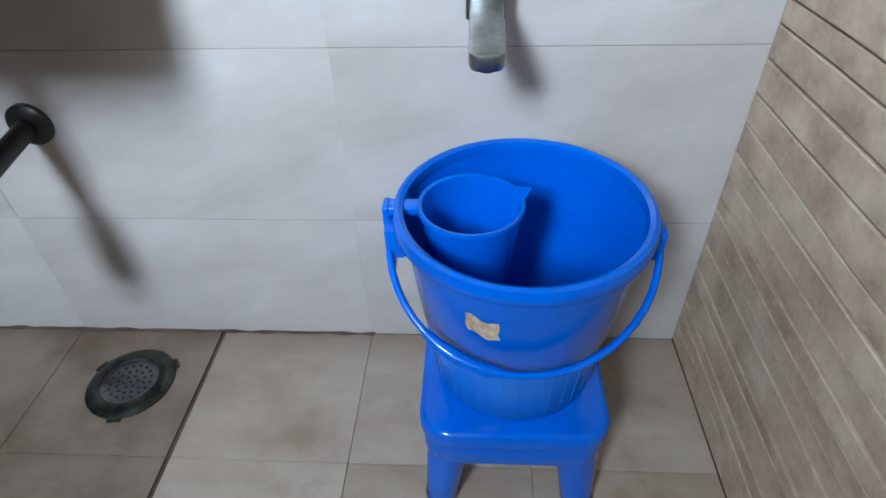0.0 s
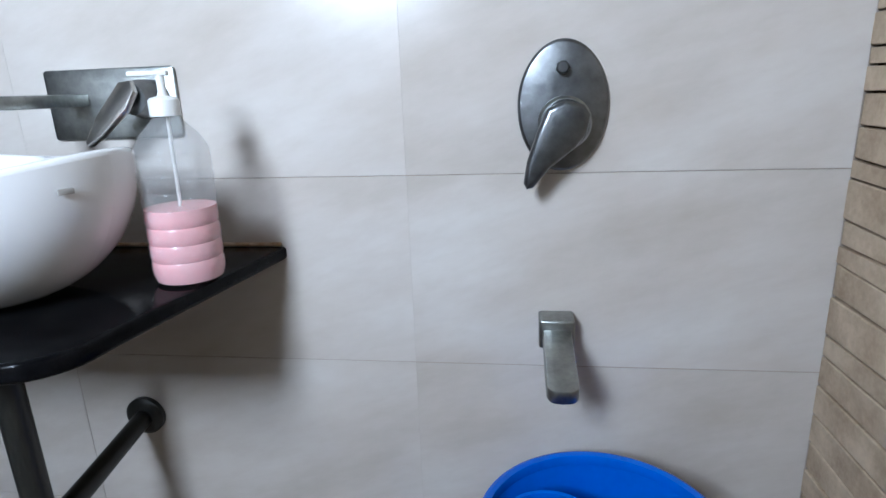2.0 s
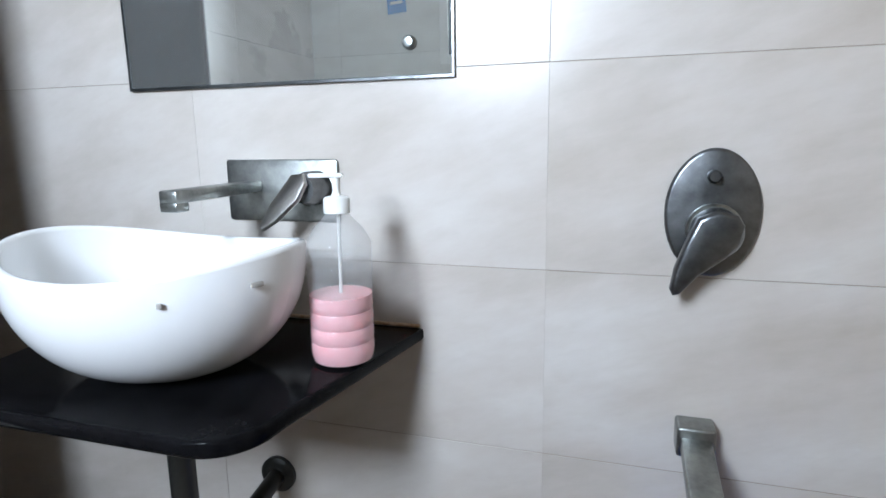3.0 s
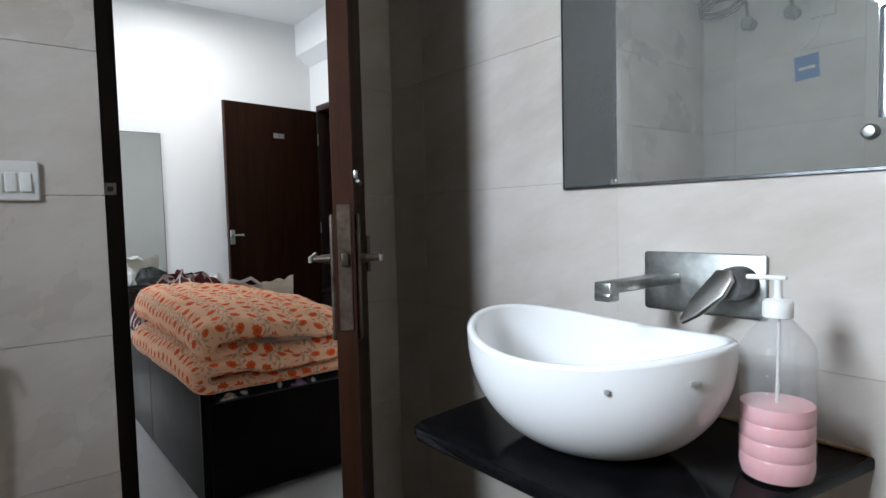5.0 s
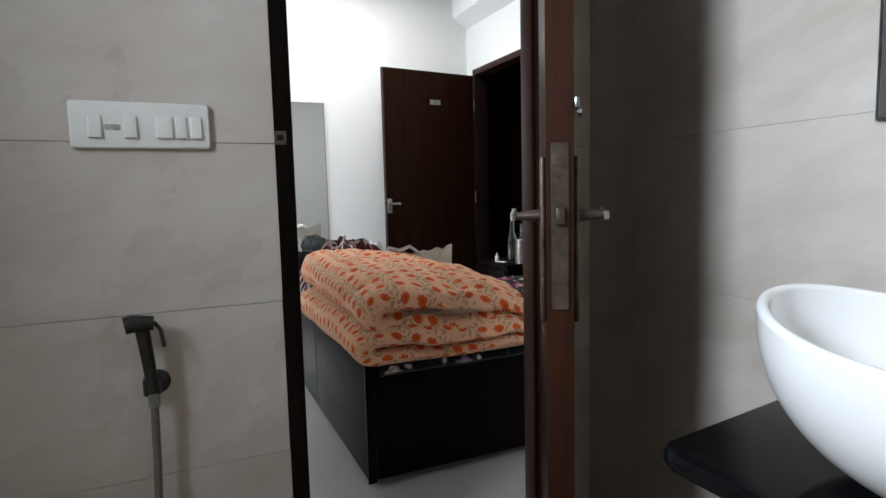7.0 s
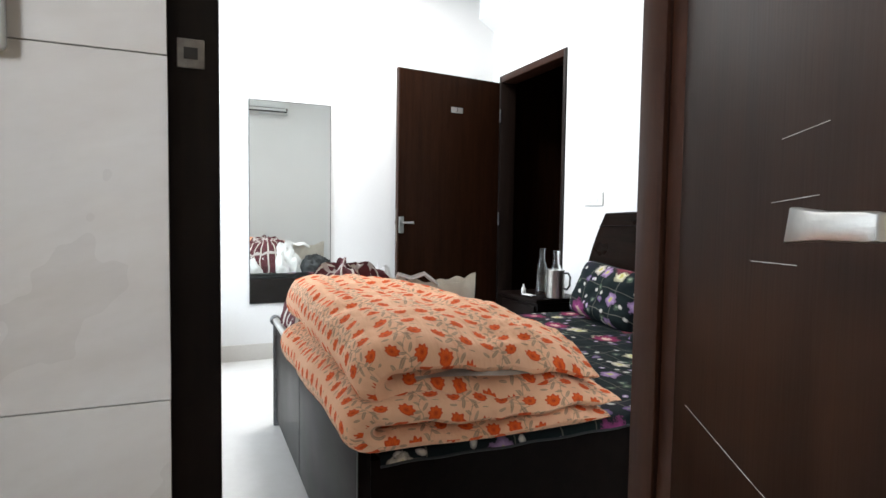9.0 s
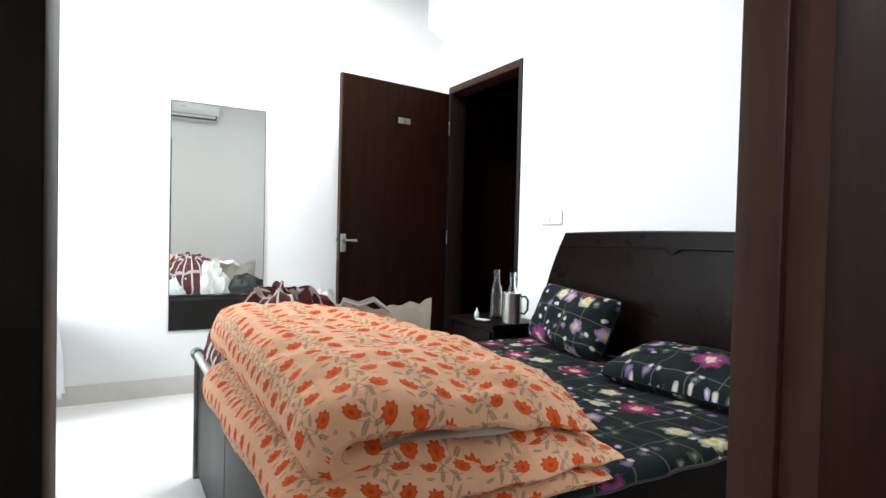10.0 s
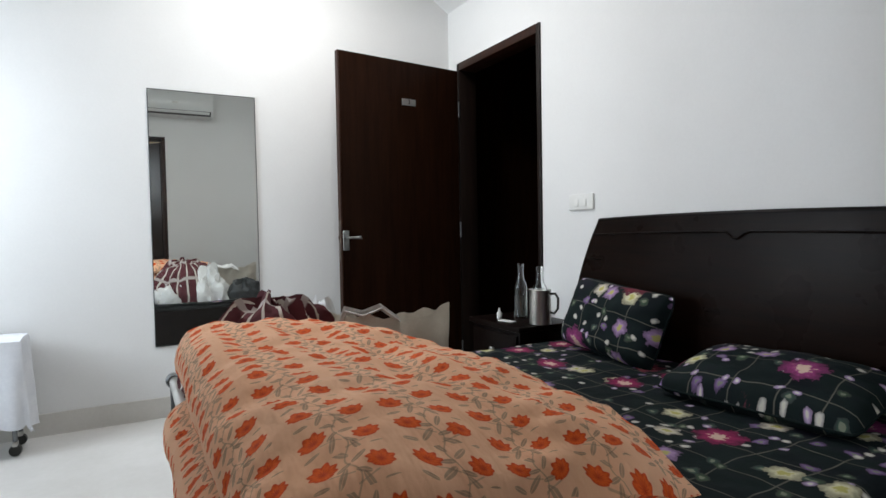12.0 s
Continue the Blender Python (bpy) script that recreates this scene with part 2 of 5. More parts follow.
def quilt_material():
    """Peach cotton with rows of orange flowers, grey leaves and thin stems, laid on the uv map in metres."""
    n = Nodes("printed_peach_quilt_cotton")
    uv = n.coords("UV")
    warp = n.scale(n.vmath("SUBTRACT", n.join(n.noise(uv, 6.0, 2), n.noise(n.vmath("ADD", uv, (9, 4, 0)), 6.0, 2), 0.5), (0.5, 0.5, 0.5)), 0.022)
    L, W = 0.056, 0.122
    p = n.xyz(n.scale(n.vmath("ADD", uv, warp), (1 / L, 1 / W, 1)))
    vine = n.math("FLOOR", p[1])
    along = n.math("ADD", p[0], n.math("MULTIPLY", vine, 0.37))
    mx = n.math("MULTIPLY", n.math("SUBTRACT", n.math("FRACT", along), 0.5), L)
    my = n.math("MULTIPLY", n.math("SUBTRACT", n.math("FRACT", p[1]), 0.5), W)
    side = n.math("SIGN", my)
    wn2 = n.t.nodes.new("ShaderNodeTexWhiteNoise")
    wn2.noise_dimensions = "2D"
    n.put(wn2.inputs["Vector"], n.join(n.math("FLOOR", along), n.math("ADD", n.math("MULTIPLY", vine, 2.0), n.math("MULTIPLY", side, 0.5))))
    rnd = wn2.outputs["Value"]
    lx = n.math("ADD", mx, n.math("MULTIPLY", side, 0.007))
    ly = n.math("ABSOLUTE", my)

    def petal(cx, cy, ang, rx, ry):
        """Distance from a turned oval in metres, and the angle round it."""
        dx, dy = n.math("SUBTRACT", lx, cx), n.math("SUBTRACT", ly, cy)
        a = n.math("ADD", ang, n.math("MULTIPLY", n.math("SUBTRACT", rnd, 0.5), 0.7))
        c, q = n.math("COSINE", a), n.math("SINE", a)
        x = n.math("DIVIDE", n.math("ADD", n.math("MULTIPLY", dx, c), n.math("MULTIPLY", dy, q)), rx)
        y = n.math("DIVIDE", n.math("SUBTRACT", n.math("MULTIPLY", dy, c), n.math("MULTIPLY", dx, q)), ry)
        r = n.math("SQRT", n.math("ADD", n.math("MULTIPLY", x, x), n.math("MULTIPLY", y, y)))
        return r, n.math("ARCTAN2", y, x), y

    r, th, _ = petal(-0.002, 0.033, 0.20, 0.0135, 0.0192)
    zig = n.math("MULTIPLY", n.math("COSINE", n.math("MULTIPLY", th, 9.0)), n.math("MULTIPLY", n.math("SUBTRACT", 1.0, n.math("COSINE", th)), 0.085))
    flower = n.math("DIVIDE", r, n.math("ADD", n.math("SUBTRACT", 0.90, n.math("MULTIPLY", n.math("COSINE", th), 0.20)), zig))
    ribs = n.math("COSINE", n.math("MULTIPLY", th, 16.0))
    cloth = n.ramp(n.noise(uv, 5.0, 4), ((0.3, (0.82, 0.445, 0.265)), (0.7, (0.90, 0.535, 0.345))))
    grey = n.ramp(n.noise(uv, 60.0, 2), ((0.35, (0.10, 0.075, 0.048)), (0.65, (0.25, 0.195, 0.135))))
    stem = n.math("ABSOLUTE", n.math("ADD", my, n.math("MULTIPLY", n.math("SINE", n.math("MULTIPLY", mx, 6.2832 / L)), 0.006)))
    col = n.mix(n.math("MULTIPLY", n.band(stem, 0.0016, 0.0006), 0.45), cloth, grey)
    twig = n.math("ABSOLUTE", n.math("SUBTRACT", n.math("SUBTRACT", lx, 0.016), n.math("MULTIPLY", ly, -0.25)))
    col = n.mix(n.math("MULTIPLY", n.math("MULTIPLY", n.band(twig, 0.0014, 0.0005), n.band(ly, 0.030, 0.026)), 0.4), col, grey)
    for cx, cy, ang, rx, ry in ((0.018, 0.014, 0.70, 0.0135, 0.0040), (-0.019, 0.010, 2.3, 0.0120, 0.0036), (0.0215, 0.040, 1.75, 0.0100, 0.0028), (0.004, 0.010, 1.35, 0.0100, 0.0030)):
        d, _, across = petal(cx, cy, ang, rx, ry)
        vein = n.band(n.math("ABSOLUTE", across), 0.22, 0.08)
        col = n.mix(n.math("MULTIPLY", n.band(d, 1.08, 0.88), n.math("SUBTRACT", 0.60, n.math("MULTIPLY", vein, 0.32))), col, grey)
    red = n.ramp(n.math("ADD", n.math("MULTIPLY", flower, 0.8), n.math("MULTIPLY", ribs, 0.10)), ((0.0, (0.48, 0.036, 0.006)), (0.45, (0.80, 0.125, 0.014)), (0.85, (0.60, 0.055, 0.007))))
    col = n.mix(n.band(flower, 1.05, 0.93), col, red)
    weave = n.noise(uv, 900.0, 1)
    fold = n.noise(n.scale(uv, (1.0, 2.2, 1.0)), 9.0, 3)
    n.bump(n.math("ADD", n.math("ADD", n.math("MULTIPLY", weave, 0.04), fold), n.math("MULTIPLY", n.noise(uv, 26.0, 4), 0.35)), 0.85, 0.016)
    return n.done(col, 0.88, 0.0, Sheen_Weight=0.04, Specular_IOR_Level=0.2)


def floral_material(name, big=4.3):
    """Near-black green cotton with a thin pale check and scattered pink, cream and lilac flowers."""
    n = Nodes(name)
    uv = n.coords("UV")
    warp = n.scale(n.vmath("SUBTRACT", n.join(n.noise(uv, 3.5, 2), n.noise(n.vmath("ADD", uv, (5, 3, 0)), 3.5, 2), 0.5), (0.5, 0.5, 0.5)), 0.07)
    w = n.vmath("ADD", uv, warp)
    q = n.xyz(n.scale(w, 1 / 0.125))
    gx, gy = (n.math("ABSOLUTE", n.math("SUBTRACT", n.math("FRACT", c), 0.5)) for c in (q[0], q[1]))
    line = n.math("MULTIPLY", n.band(n.math("MINIMUM", gx, gy), 0.024, 0.008), n.math("ADD", 0.35, n.math("MULTIPLY", n.noise(uv, 12.0, 2), 0.8)))
    col = n.ramp(n.noise(w, 5.0, 4), ((0.35, (0.004, 0.007, 0.010)), (0.55, (0.006, 0.013, 0.013)), (0.75, (0.012, 0.009, 0.020))))
    col = n.mix(line, col, (0.135, 0.13, 0.105))

    def blooms(col, size, limit, stops, lobes, heart, keep):
        v = n.voronoi(w, size, "F1", 0.85)
        d = n.vmath("SUBTRACT", w, n.scale(v["Position"], 1.0))
        e = n.xyz(d)
        th = n.math("ARCTAN2", e[1], e[0])
        rn = n.xyz(v["Color"])
        r = n.math("DIVIDE", n.math("MULTIPLY", n.vmath("LENGTH", n.join(e[0], e[1], 0.0)), size), n.math("ADD", 1.0, n.math("MULTIPLY", n.math("COSINE", n.math("ADD", n.math("MULTIPLY", th, lobes), n.math("MULTIPLY", rn[2], 6.0))), 0.11)))
        r = n.math("ADD", r, n.math("MULTIPLY", n.math("SUBTRACT", n.noise(w, 75.0, 3), 0.5), 0.26))
        shade = n.ramp(rn[0], stops, True)
        rim = n.mix(n.band(r, limit * 0.25, limit), shade, n.mix(0.65, shade, (0.02, 0.01, 0.02)))
        rim = n.mix(n.band(r, limit * 0.42, limit * 0.25), rim, heart)
        on = n.math("MULTIPLY", n.band(r, limit, limit * 0.92), n.math("LESS_THAN", rn[1], keep))
        return n.mix(on, col, rim)

    col = blooms(col, 13.0, 0.24, ((0.0, (0.06, 0.10, 0.06)), (0.4, (0.22, 0.14, 0.30)), (0.7, (0.05, 0.09, 0.07))), 3.0, (0.20, 0.22, 0.16), 0.5)
    col = blooms(col, 21.0, 0.26, ((0.0, (0.62, 0.60, 0.54)), (0.6, (0.48, 0.36, 0.55))), 2.0, (0.6, 0.58, 0.5), 0.22)
    col = blooms(col, 8.0, 0.30, ((0.0, (0.66, 0.63, 0.42)), (0.4, (0.40, 0.26, 0.46)), (0.7, (0.68, 0.62, 0.50))), 5.0, (0.45, 0.42, 0.14), 0.26)
    col = blooms(col, big, 0.27, ((0.0, (0.30, 0.022, 0.10)), (0.5, (0.24, 0.04, 0.06)), (0.75, (0.30, 0.05, 0.18))), 7.0, (0.62, 0.46, 0.36), 0.50)
    weave = n.noise(uv, 700.0, 1)
    n.bump(n.math("ADD", n.math("MULTIPLY", weave, 0.05), n.noise(uv, 7.0, 3)), 0.4, 0.012)
    return n.done(col, 0.8, 0.0, Specular_IOR_Level=0.15)


def stripe_material():
    n = Nodes("maroon_striped_cloth")
    uv = n.coords("UV")
    x = n.math("FRACT", n.math("MULTIPLY", n.xyz(n.vmath("ADD", uv, n.scale(n.join(n.noise(uv, 5.0, 2), 0.0, 0.0), 0.03)))[0], 17.0))
    col = n.mix(n.band(x, 0.80, 0.84), (0.085, 0.012, 0.018), (0.60, 0.56, 0.50))
    col = n.mix(n.band(n.math("FRACT", n.math("MULTIPLY", n.xyz(uv)[1], 5.0)), 0.86, 0.9), col, (0.45, 0.40, 0.38))
    n.bump(n.noise(uv, 30.0, 3), 0.5, 0.01)
    return n.done(col, 0.85, 0.0)


M_QUILT = quilt_material()
M_SHEET = floral_material("dark_floral_bed_cotton")
M_PILLOW = floral_material("dark_floral_pillow_cotton", 4.0)
M_STRIPE = stripe_material()
M_LINING = plain("white_quilt_lining", (0.66, 0.60, 0.52), (0.74, 0.69, 0.62), 0.85, coarse=8)
M_JUTE = plain("thin_beige_bag_cloth", (0.62, 0.57, 0.49), (0.78, 0.74, 0.67), 0.85, coarse=12, fine=150, bump=0.4)
M_POLY = plain("white_polythene", (0.66, 0.66, 0.65), (0.82, 0.82, 0.81), 0.35, coarse=9, fine=40, bump=0.6, dist=0.01)
M_BLACKCLOTH = plain("black_bag_cloth", (0.010, 0.012, 0.014), (0.030, 0.034, 0.036), 0.6, coarse=10, bump=0.4)
M_TCLOTH = plain("white_embroidered_cloth", (0.60, 0.62, 0.66), (0.76, 0.77, 0.80), 0.75, coarse=7, fine=60, bump=0.4)
M_ACWHITE = plain("glossy_white_casing", (0.68, 0.69, 0.68), (0.74, 0.75, 0.74), 0.3, coarse=3, bump=0.01)
M_HOSE = plain("grey_hose", (0.13, 0.115, 0.09), (0.24, 0.21, 0.17), 0.45, 0.2, coarse=20)
M_TAG = plain("blue_card", (0.02, 0.16, 0.50), (0.03, 0.22, 0.58), 0.5)
M_LAMP = Nodes("lamp_diffuser").done((0.9, 0.9, 0.9), 0.4, 0.0, Emission_Color=(1.0, 0.97, 0.93), Emission_Strength=6.0)


# ---- building helpers ----
def link(name, bm, material, parent=None, label="", smooth=False):
    me = bpy.data.meshes.new(name)
    bmesh.ops.recalc_face_normals(bm, faces=bm.faces)
    bm.to_mesh(me)
    bm.free()
    me.materials.append(material)
    if smooth:
        me.polygons.foreach_set("use_smooth", [True] * len(me.polygons))
        me.set_sharp_from_angle(angle=radians(42))
    ob = new(name, me)
    if parent:
        ob.parent = parent
    if label:
        ob["label"] = label
    return ob


def part(name, bm, material, parent, label="", smooth=True):
    return link(name, bm, material, parent, label, smooth)


def thing(name, m, label, category, group="", kind=""):
    ob = new(name)
    ob.empty_display_size = 0.05
    ob.matrix_world = m
    return tagged(ob, label, category, group, kind)


def box(x0, x1, y0, y1, z0, z1, bevel=0.0, seg=2, bm=None):
    bm = bm or bmesh.new()
    made = bmesh.ops.create_cube(bm, size=1.0, matrix=Matrix.LocRotScale(((x0 + x1) / 2, (y0 + y1) / 2, (z0 + z1) / 2), None, (x1 - x0, y1 - y0, z1 - z0)))
    if bevel:
        edges = list({e for v in made["verts"] for e in v.link_edges})
        bmesh.ops.bevel(bm, geom=edges, offset=bevel, segments=seg, affect="EDGES", profile=0.5)
    return bm


def lathe(profile, seg=40, bm=None, m=None, close=False):
    """Turns a profile of (radius, z) round the z axis."""
    bm = bm or bmesh.new()
    m = m or Matrix()
    rings = []
    for r, z in profile:
        if r < 1e-6:
            rings.append([bm.verts.new(m @ Vector((0, 0, z)))])
        else:
            rings.append([bm.verts.new(m @ Vector((r * math.cos(a), r * math.sin(a), z))) for a in (2 * math.pi * i / seg for i in range(seg))])
    pairs = list(zip(rings, rings[1:]))
    if close:
        pairs.append((rings[-1], rings[0]))
    for a, b in pairs:
        for i in range(seg):
            j = (i + 1) % seg
            q = [a[i % len(a)], a[j % len(a)], b[j % len(b)], b[i % len(b)]]
            q = [v for k, v in enumerate(q) if v not in q[:k]]
            if len(q) > 2:
                bm.faces.new(q)
    return bm


def tube(points, r, seg=10, bm=None, closed=False, flat=1.0):
    """A round bar swept along points; r may be a list of radii."""
    bm = bm or bmesh.new()
    pts = [Vector(p) for p in points]
    rad = r if isinstance(r, (list, tuple)) else [r] * len(pts)
    rings, side = [], None
    for i, p in enumerate(pts):
        d = (pts[(i + 1) % len(pts)] if closed or i + 1 < len(pts) else p) - (pts[i - 1] if closed or i else p)
        d.normalize()
        if side is None:
            side = d.orthogonal().normalized()
        side = (side - d * side.dot(d)).normalized()
        up = d.cross(side)
        rings.append([bm.verts.new(p + rad[i] * (side * math.cos(a) + flat * up * math.sin(a))) for a in (2 * math.pi * k / seg for k in range(seg))])
    n = len(rings)
    for i in range(n if closed else n - 1):
        a, b = rings[i], rings[(i + 1) % n]
        for k in range(seg):
            bm.faces.new((a[k], a[(k + 1) % seg], b[(k + 1) % seg], b[k]))
    if not closed:
        bm.faces.new(rings[0][::-1])
        bm.faces.new(rings[-1])
    return bm


def slab(outline, z0, z1, bevel=0.0, bm=None, seg=2):
    """A flat plate with the given (x, y) outline between two heights."""
    bm = bm or bmesh.new()
    lo = [bm.verts.new((x, y, z0)) for x, y in outline]
    hi = [bm.verts.new((x, y, z1)) for x, y in outline]
    n = len(outline)
    faces = [bm.faces.new(lo[::-1]), bm.faces.new(hi)] + [bm.faces.new((lo[i], lo[(i + 1) % n], hi[(i + 1) % n], hi[i])) for i in range(n)]
    bmesh.ops.recalc_face_normals(bm, faces=faces)
    if bevel:
        rim = [e for f in faces[:2] for e in f.edges]
        bmesh.ops.bevel(bm, geom=list(set(rim)), offset=bevel, segments=seg, affect="EDGES", profile=0.5)
    return bm


def rounded(x0, x1, y0, y1, r, n=5):
    """The outline of a rectangle with round corners."""
    out = []
    for cx, cy, a0 in ((x1 - r, y1 - r, 0), (x0 + r, y1 - r, 90), (x0 + r, y0 + r, 180), (x1 - r, y0 + r, 270)):
        out += [(cx + r * math.cos(radians(a0 + 90 * k / n)), cy + r * math.sin(radians(a0 + 90 * k / n))) for k in range(n + 1)]
    return out


def moved(bm, m):
    bmesh.ops.transform(bm, matrix=m, verts=bm.verts)
    return bm


def sheet(nu, nv, f, thick=0.0, wrap=False):
    """A surface f(u, v) over the unit square, with a uv layer in metres set by f's last two values."""
    bm = bmesh.new()
    uv = bm.loops.layers.uv.new("uv")
    vs, tex = [], []
    for i in range(nu + 1):
        row, trow = [], []
        for j in range(nv + 1):
            x, y, z, a, b = f(i / nu, j / nv)
            row.append(bm.verts.new((x, y, z)))
            trow.append((a, b))
        vs.append(row)
        tex.append(trow)
    for i in range(nu):
        for j in range(nv):
            face = bm.faces.new((vs[i][j], vs[i + 1][j], vs[i + 1][j + 1], vs[i][j + 1]))
            for lp, (p, q) in zip(face.loops, ((i, j), (i + 1, j), (i + 1, j + 1), (i, j + 1))):
                lp[uv].uv = tex[p][q]
    return bm


# ---- structure ----
WX, EX, NY, SY, BZ = -1.555, 0.389, 0.900, -0.900, 2.55          # bathroom faces and ceiling
BW, BE, BN, BS, CZ = -5.100, -1.662, 2.380, -1.300, 2.86         # bedroom faces and ceiling
D0, D1, DZ = 0.166, 0.815, 2.085                                 # bathroom door opening in the wall between
FZ = 0.05                                                        # the bedroom floor lies a step above the bathroom
G = 0.006                                                        # tile thickness on the walls


def structure(name, boxes, material, label, category):
    bm = bmesh.new()
    for b in boxes:
        box(*b, bm=bm)
    return tagged(link(name, bm, material), label, category, kind="structure")


wall_bath_north = structure("wall_bathroom_north", [(WX, EX + 0.1, NY + 0.0014, NY + 0.12, 0, BZ)], M_GROUT, "bathroom wall faced with pale stone-look tiles", "wall")
wall_bath_south = structure("wall_bathroom_south", [(WX, -0.91, SY - 0.12, SY - G, 0, BZ), (-0.37, EX + 0.1, SY - 0.12, SY - G, 0, BZ), (-0.91, -0.37, SY - 0.12, SY - G, 0, 1.415), (-0.91, -0.37, SY - 0.12, SY - G, 2.15, BZ)],
                            M_GROUT, "bathroom wall of pale tiles with a small window", "wall")
wall_bath_east = structure("wall_bathroom_east", [(EX + 0.012, EX + 0.12, SY, NY + G, 0, BZ)], M_CLADJ, "bathroom wall clad in tan ribbed stone strips", "wall")
wall_between = structure("wall_between_rooms", [(BE, WX - G, BS - 0.1, D0, 0, CZ), (BE, WX - G, D1, BN + 0.1, 0, CZ), (BE, WX - G, D0, D1, DZ, CZ)],
                         M_PAINT, "white painted wall with the bathroom doorway, tiled on the bathroom side", "wall")
ceiling_bath = structure("ceiling_bathroom", [(WX - G, EX + 0.12, SY - 0.12, NY + 0.12, BZ, BZ + 0.08)], M_CEIL, "plain white bathroom ceiling", "ceiling")
floor_bath = structure("floor_bathroom", [(WX - G, EX + 0.12, SY - 0.12, NY + 0.12, -0.08, -0.006)], M_FGROUT, "matt beige bathroom floor tiles with dirty joints", "floor")
floor_bed = structure("floor_bedroom", [(BW - 0.1, BE, BS - 0.1, BN + 0.1, -0.08, FZ), (BE, -1.653, D0, D1, -0.08, FZ)], M_BFLOOR, "polished off-white vitrified tile floor", "floor")
ceiling_bed = structure("ceiling_bedroom", [(BW - 0.1, BE, BS - 0.1, BN + 0.1, CZ, CZ + 0.08)], M_CEIL, "plain white bedroom ceiling", "ceiling")
wall_west = structure("wall_bedroom_west", [(BW - 0.1, BW, BS - 0.1, BN + 0.1, 0, CZ)], M_PAINT, "white painted bedroom wall", "wall")
O0, O1, OZ = -4.975, -4.105, 2.135                               # bedroom door opening
wall_north = structure("wall_bedroom_north", [(BW, O0, BN, BN + 0.12, 0, CZ), (O1, BE, BN, BN + 0.12, 0, CZ), (O0, O1, BN, BN + 0.12, OZ, CZ)], M_PAINT, "white painted bedroom wall with a doorway", "wall")
wall_south = structure("wall_bedroom_south", [(BW, -4.95, BS - 0.1, BS, 0, CZ), (-3.95, BE, BS - 0.1, BS, 0, CZ), (-4.95, -3.95, BS - 0.1, BS, 0, 1.0), (-4.95, -3.95, BS - 0.1, BS, 2.2, CZ)],
                       M_PAINT, "white painted bedroom wall with a window", "wall")
bm = bmesh.new()
ends = [[bm.verts.new((x, y, z)) for y, z in ((BN, 2.505), (2.250, 2.588), (2.250, CZ), (BN, CZ))] for x in (BW, BE)]
for q in [ends[0], ends[1][::-1]] + [(ends[0][i], ends[0][(i + 1) % 4], ends[1][(i + 1) % 4], ends[1][i]) for i in range(4)]:
    bm.faces.new(q)
beam = tagged(link("ceiling_beam", bm, M_CEIL), "white boxed beam under the ceiling along the wall", "beam", kind="structure")
skirting_west = structure("baseboard_west", [(BW, BW + 0.012, BS, BN, FZ, FZ + 0.11)], M_SKIRT, "pale grey tile skirting", "skirting")
skirting_north = structure("baseboard_north", [(O1 + 0.06, BE, BN - 0.012, BN, FZ, FZ + 0.09)], M_SKIRT, "pale grey tile skirting", "skirting")
# Added corridor box; near-black walls, floor and ceiling stand in for its shade.
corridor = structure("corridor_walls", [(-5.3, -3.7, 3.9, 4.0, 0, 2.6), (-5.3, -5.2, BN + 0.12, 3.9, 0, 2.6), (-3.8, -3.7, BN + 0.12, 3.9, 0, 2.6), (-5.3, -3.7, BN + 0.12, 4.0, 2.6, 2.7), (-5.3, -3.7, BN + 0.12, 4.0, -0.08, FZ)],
                     M_DARKWOOD, "added corridor box beyond the open door, its shade put into near-black wood", "corridor")


def window(name, x0, x1, z0, z1, y, bars, label, rail=0.0):
    w = thing(name, pose((x0 + x1) / 2, y, z0), label, "window", kind="structure")
    hw, h = (x1 - x0) / 2, z1 - z0
    bm = bmesh.new()
    for b in ((-hw, -hw + 0.04, 0, h), (hw - 0.04, hw, 0, h), (-hw + 0.04, hw - 0.04, 0, 0.04), (-hw + 0.04, hw - 0.04, h - 0.04, h)):
        box(b[0], b[1], -0.02, 0.02, b[2], b[3], bm=bm)
    part("window_frame", bm, M_WHITEPL, w, smooth=False)
    for i in range(bars):
        x = -hw + 0.04 + (2 * hw - 0.08) * (i + 1) / (bars + 1)
        part("window_bar", box(x - 0.008, x + 0.008, -0.012, 0.012, 0.04, h - 0.04, 0.003), M_DARK, w)
    if rail:
        part("transom", box(-hw + 0.04, hw - 0.04, -0.010, 0.014, rail - z0 - 0.020, rail - z0 + 0.020, 0.003), M_SLATE, w, "dark slate-blue glazing bar")
        part("mullion", box(-hw + 0.041, -hw + 0.058, -0.010, 0.014, 0.04, h - 0.04, 0.003), M_SLATE, w, "dark slate-blue glazing bar")
    pane = part("pane", box(-hw + 0.04, hw - 0.04, -0.003, 0.001, 0.04, h - 0.04), M_GLASS, w, smooth=False)
    pane.visible_shadow = False
    return w


window("window_1", -0.91, -0.37, 1.415, 2.15, SY - 0.022, 0, "small white framed bathroom window with daylight behind", 1.885)
window("window_2", -4.95, -3.95, 1.0, 2.2, BS - 0.05, 2, "white framed bedroom window with daylight behind")

